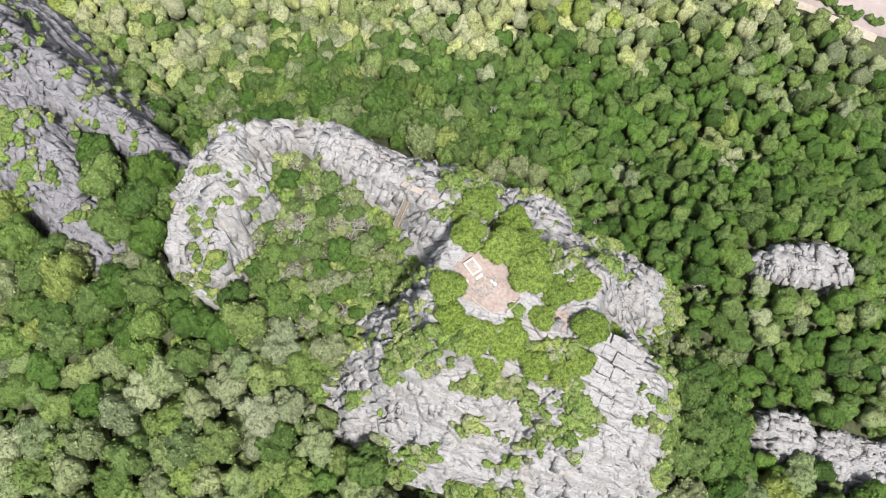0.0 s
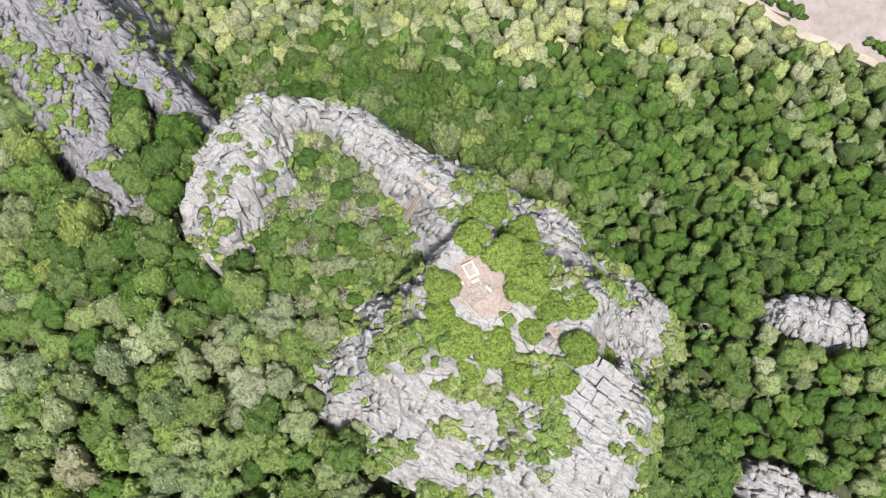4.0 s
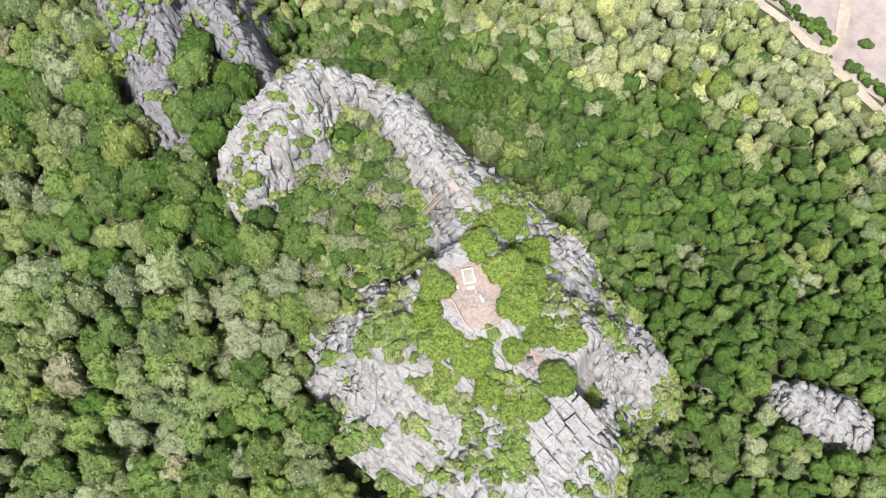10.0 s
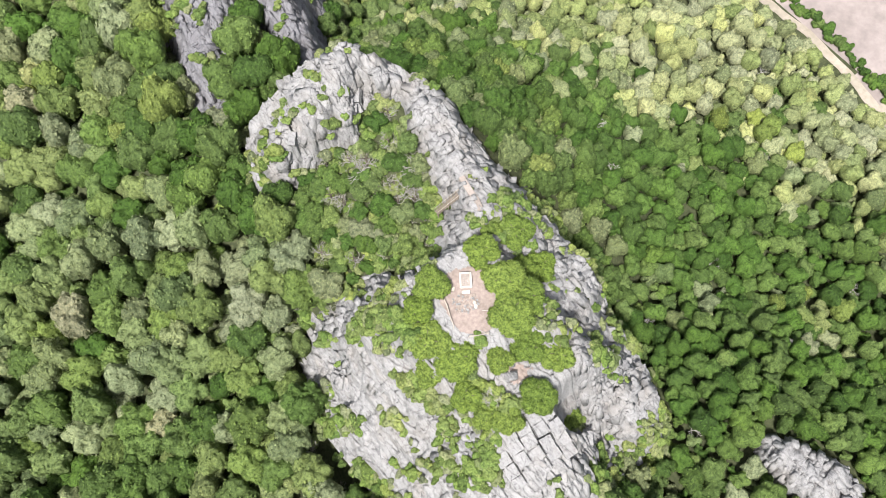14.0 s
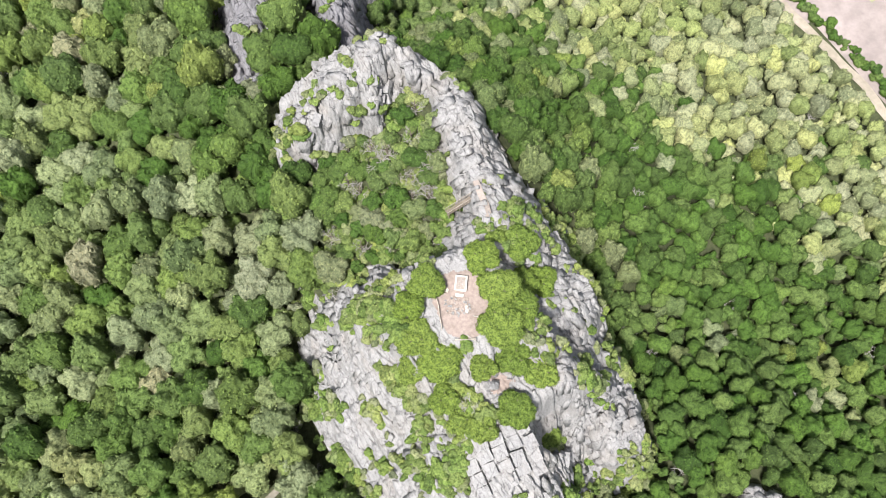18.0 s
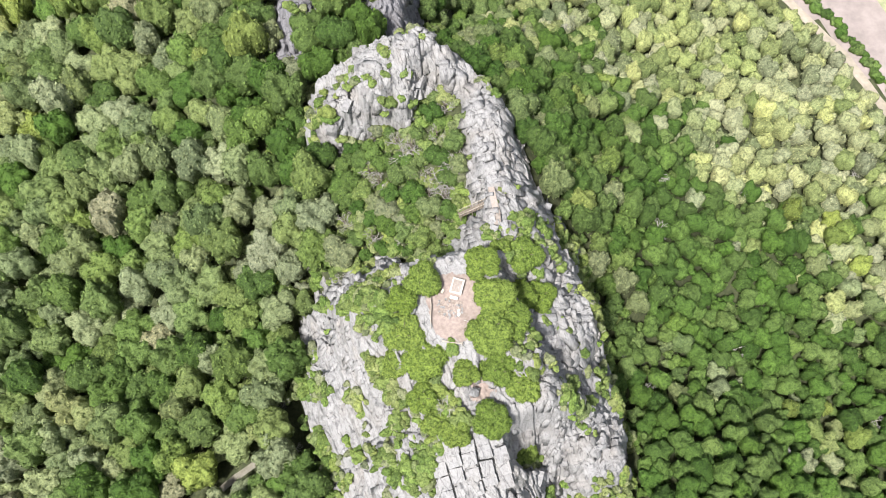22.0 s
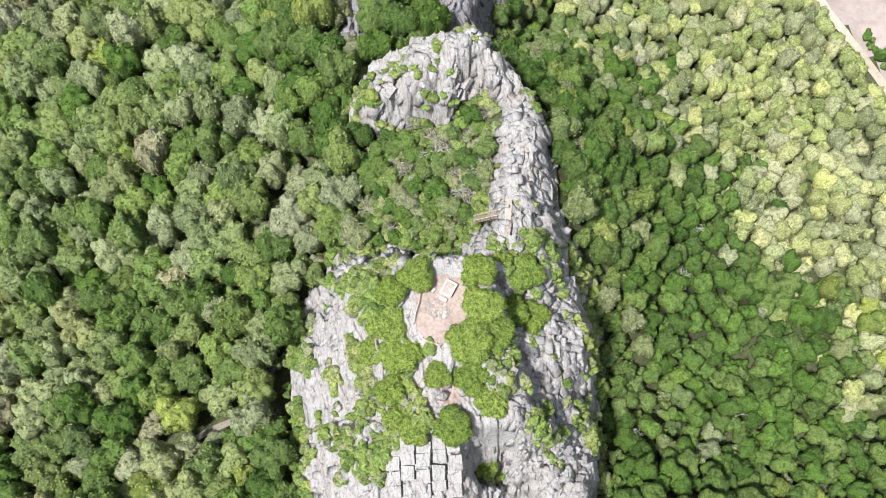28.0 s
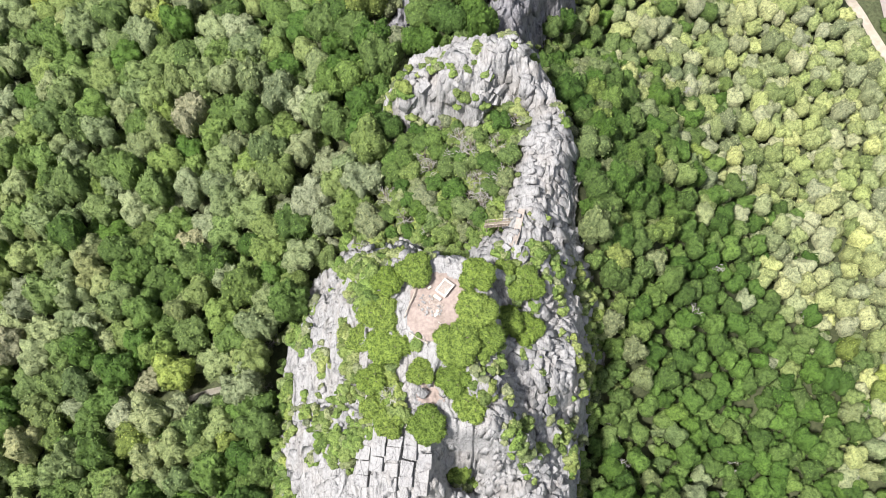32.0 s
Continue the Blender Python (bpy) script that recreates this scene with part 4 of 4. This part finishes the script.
# ---- stairs up the ridge and the wooden bridge ----
stairs = new("stairway")
path = [(9.7, 8.0), (10.3, 9.6), (10.8, 12.0), (11.4, 14.4)]
fine = []
for a, b in zip(path[:-1], path[1:]):
    n = int(math.hypot(b[0] - a[0], b[1] - a[1]) / 0.36)
    fine += [(a[0] + (b[0] - a[0]) * i / n, a[1] + (b[1] - a[1]) * i / n, math.atan2(b[1] - a[1], b[0] - a[0])) for i in range(n)]
raw = np.array([max(surface(x + dx, y + dy)[0][0] for dx, dy in ((0, 0), (0.4, 0), (-0.4, 0))) for x, y, _ in fine])
smooth_h = np.convolve(np.pad(raw, 6, mode="edge"), np.ones(13) / 13, "valid") + 0.12
stairs.matrix_basis = Matrix.Translation((fine[0][0], fine[0][1], smooth_h[0]))
step_mesh = bpy.data.meshes.new("step")
bm = box(bmesh.new(), (0, 0, -0.35), (0.38, 0.95, 0.9), bevel=0.015)
bm.to_mesh(step_mesh)
bm.free()
for (x, y, a), h in zip(fine, smooth_h):
    part("step", step_mesh, STAIR_TILE, stairs, "", Matrix.Translation((x - fine[0][0], y - fine[0][1], h - smooth_h[0])) @ Matrix.Rotation(a, 4, "Z"))
tagged(stairs, "narrow cement stairway climbing along the rock crest", "stairs")

bridge = new("wooden_bridge")
A, B = Vector((6.0, 13.7, -9.9)), Vector((10.0, 12.9, -7.2))
bridge.matrix_basis = Matrix.Translation(A)
run = B - A
side = Vector((-run.y, run.x, 0)).normalized() * 0.42
turn = math.atan2(run.y, run.x)
for s in (-1, 1):
    part("beam", bar(bmesh.new(), side * s * 0.8 - Vector((0, 0, 0.15)), run + side * s * 0.8 - Vector((0, 0, 0.15)), 0.09), TIMBER, bridge)
    part("handrail", bar(bmesh.new(), side * s + Vector((0, 0, 0.95)), run + side * s + Vector((0, 0, 0.95)), 0.04), PALE_TIMBER, bridge)
    part("mid_rail", bar(bmesh.new(), side * s + Vector((0, 0, 0.5)), run + side * s + Vector((0, 0, 0.5)), 0.035), TIMBER, bridge)
    for k in range(9):
        p = run * (k / 8) + side * s
        part("post", bar(bmesh.new(), p - Vector((0, 0, 0.2)), p + Vector((0, 0, 1.0)), 0.045), TIMBER, bridge)
plank = bpy.data.meshes.new("plank")
bm = box(bmesh.new(), (0, 0, 0), (0.2, 0.84, 0.05), bevel=0.01)
bm.to_mesh(plank)
bm.free()
for k in range(18):
    part("plank", plank, TIMBER, bridge, "", Matrix.Translation(run * ((k + 0.5) / 18)) @ Matrix.Rotation(turn, 4, "Z"))
for x in (0.5, 2.6):
    p = run * (x / run.length)
    part("prop", bar(bmesh.new(), p - Vector((0, 0, 0.1)), p - Vector((0, 0, 2.6)), 0.09), TIMBER, bridge)
tagged(bridge, "brown wooden bridge with railings between rock and crest", "bridge")

# ---- loose and jointed blocks of the ridge ----
slab_turn = radians(-7)
sc, ss = math.cos(slab_turn), math.sin(slab_turn)
rng = np.random.default_rng(5)
for i in range(5):
    for j in range(4):
        u, v = -4.2 + 2.05 * i + rng.uniform(-0.12, 0.12), -2.9 + 1.8 * j + 0.5 * (i % 2) + rng.uniform(-0.2, 0.2)
        x, y = -6.8 + u * sc - v * ss, -22.4 + u * ss + v * sc
        top = float(crag_top(np.array([x]), np.array([y]))[0]) + 0.75 + rng.uniform(-0.25, 0.25)
        bm = box(bmesh.new(), (0, 0, -1.5), (1.98 + rng.uniform(-0.25, 0.02), 1.75 + rng.uniform(-0.3, 0.3), 3.0), bevel=0)
        for v in bm.verts:
            v.co += Vector(rng.uniform(-0.09, 0.09, 3))
        bmesh.ops.bevel(bm, geom=bm.edges[:], offset=0.06, segments=1, affect="EDGES")
        part("rock_block", bm, ROCK, ridge, "", pose(x, y, top, 16 + rng.uniform(-4, 4), rng.uniform(-5, 5) - 8, math.degrees(slab_turn) + rng.uniform(-3, 3)))
px, py = rng.uniform(-24, 26, 5000), rng.uniform(-34, 50, 5000)
pz = surface(px, py)[0]
rock_only = rock_height(px, py) > soil_height(px, py) + 0.3
glade = np.hypot((px + 1.2) / 5.0, (py + 2.2) / 7.0) < 1
crest_like = rough(px, py, 4, 121, 2) > 0.05
count = 0
for k in np.nonzero(rock_only & ~glade & crest_like)[0]:
    if count >= 270:
        break
    s = rng.uniform(0.5, 1.7)
    ob = part("rock", CHUNKS[k % 8], ROCK, ridge, "", pose(px[k], py[k], pz[k] - 0.12 * s, rng.uniform(-25, 25), rng.uniform(-25, 25), 62 + rng.uniform(-25, 25)) @ Matrix.Diagonal((s * 1.5, s * 0.8, s * 0.9, 1)))
    count += 1

# broken rock that covers the crags, too many to pick apart
def shard(seed):
    me = chunk(seed, 0.75, 0.3)
    v = np.array([p.co[:] for p in me.vertices])
    f = np.array([p.vertices[:] for p in me.polygons])
    return v, f


SHARDS = [shard(1200 + k) for k in range(8)]
for name, far, mat, parent, area, wanted in (("broken_rock", False, ROCK, ridge, (-24, 27, -36, 52), 700), ("broken_rock", False, ROCK, outcrop, (-14, 38, -80, -42), 420), ("broken_rock", False, ROCK, ridge, (4, 18, -29, 6), 300), ("broken_rock", False, ROCK, ridge, (-8, 19, 8, 46), 260),
                                             ("broken_rock", True, ROCK_GREY, massif, (-14, 26, 50, 100), 700)):
    qx, qy = rng.uniform(area[0], area[1], 9000), rng.uniform(area[2], area[3], 9000)
    qz = rock_height(qx, qy, far)
    bare = (qz > soil_height(qx, qy) + 0.2) & (np.hypot((qx + 1.2) / 4.6, (qy + 2.2) / 6.6) > 1) & (np.hypot((qx + 7) / 5.0, (qy + 23) / 4.8) > 1)
    dzx = (rock_height(qx + 1.5, qy, far) - rock_height(qx - 1.5, qy, far)) / 3
    dzy = (rock_height(qx, qy + 1.5, far) - rock_height(qx, qy - 1.5, far)) / 3
    spots = []
    for i in np.nonzero(bare)[0][:wanted]:
        r = 0.5 + 1.5 * rng.uniform() ** 2.0
        lie = Vector((-0.75 * dzx[i] + rng.uniform(-0.25, 0.25), -0.75 * dzy[i] + rng.uniform(-0.25, 0.25), 1)).to_track_quat("Z", "Y").to_matrix().to_4x4()
        m = Matrix.Translation((qx[i], qy[i], qz[i] - 0.12 * r)) @ lie @ Matrix.Rotation(radians(84 + rng.uniform(-16, 16)), 4, "Z") @ Matrix.Diagonal((r * 2.3, r * 0.85, r * 0.75, 1))
        spots.append((i % 8, m, 0.0))
    ob = many(name, SHARDS, spots, mat, False)
    ob.parent = parent
    tagged(ob, "angular limestone fragments wedged over the crag", kind="stuff")
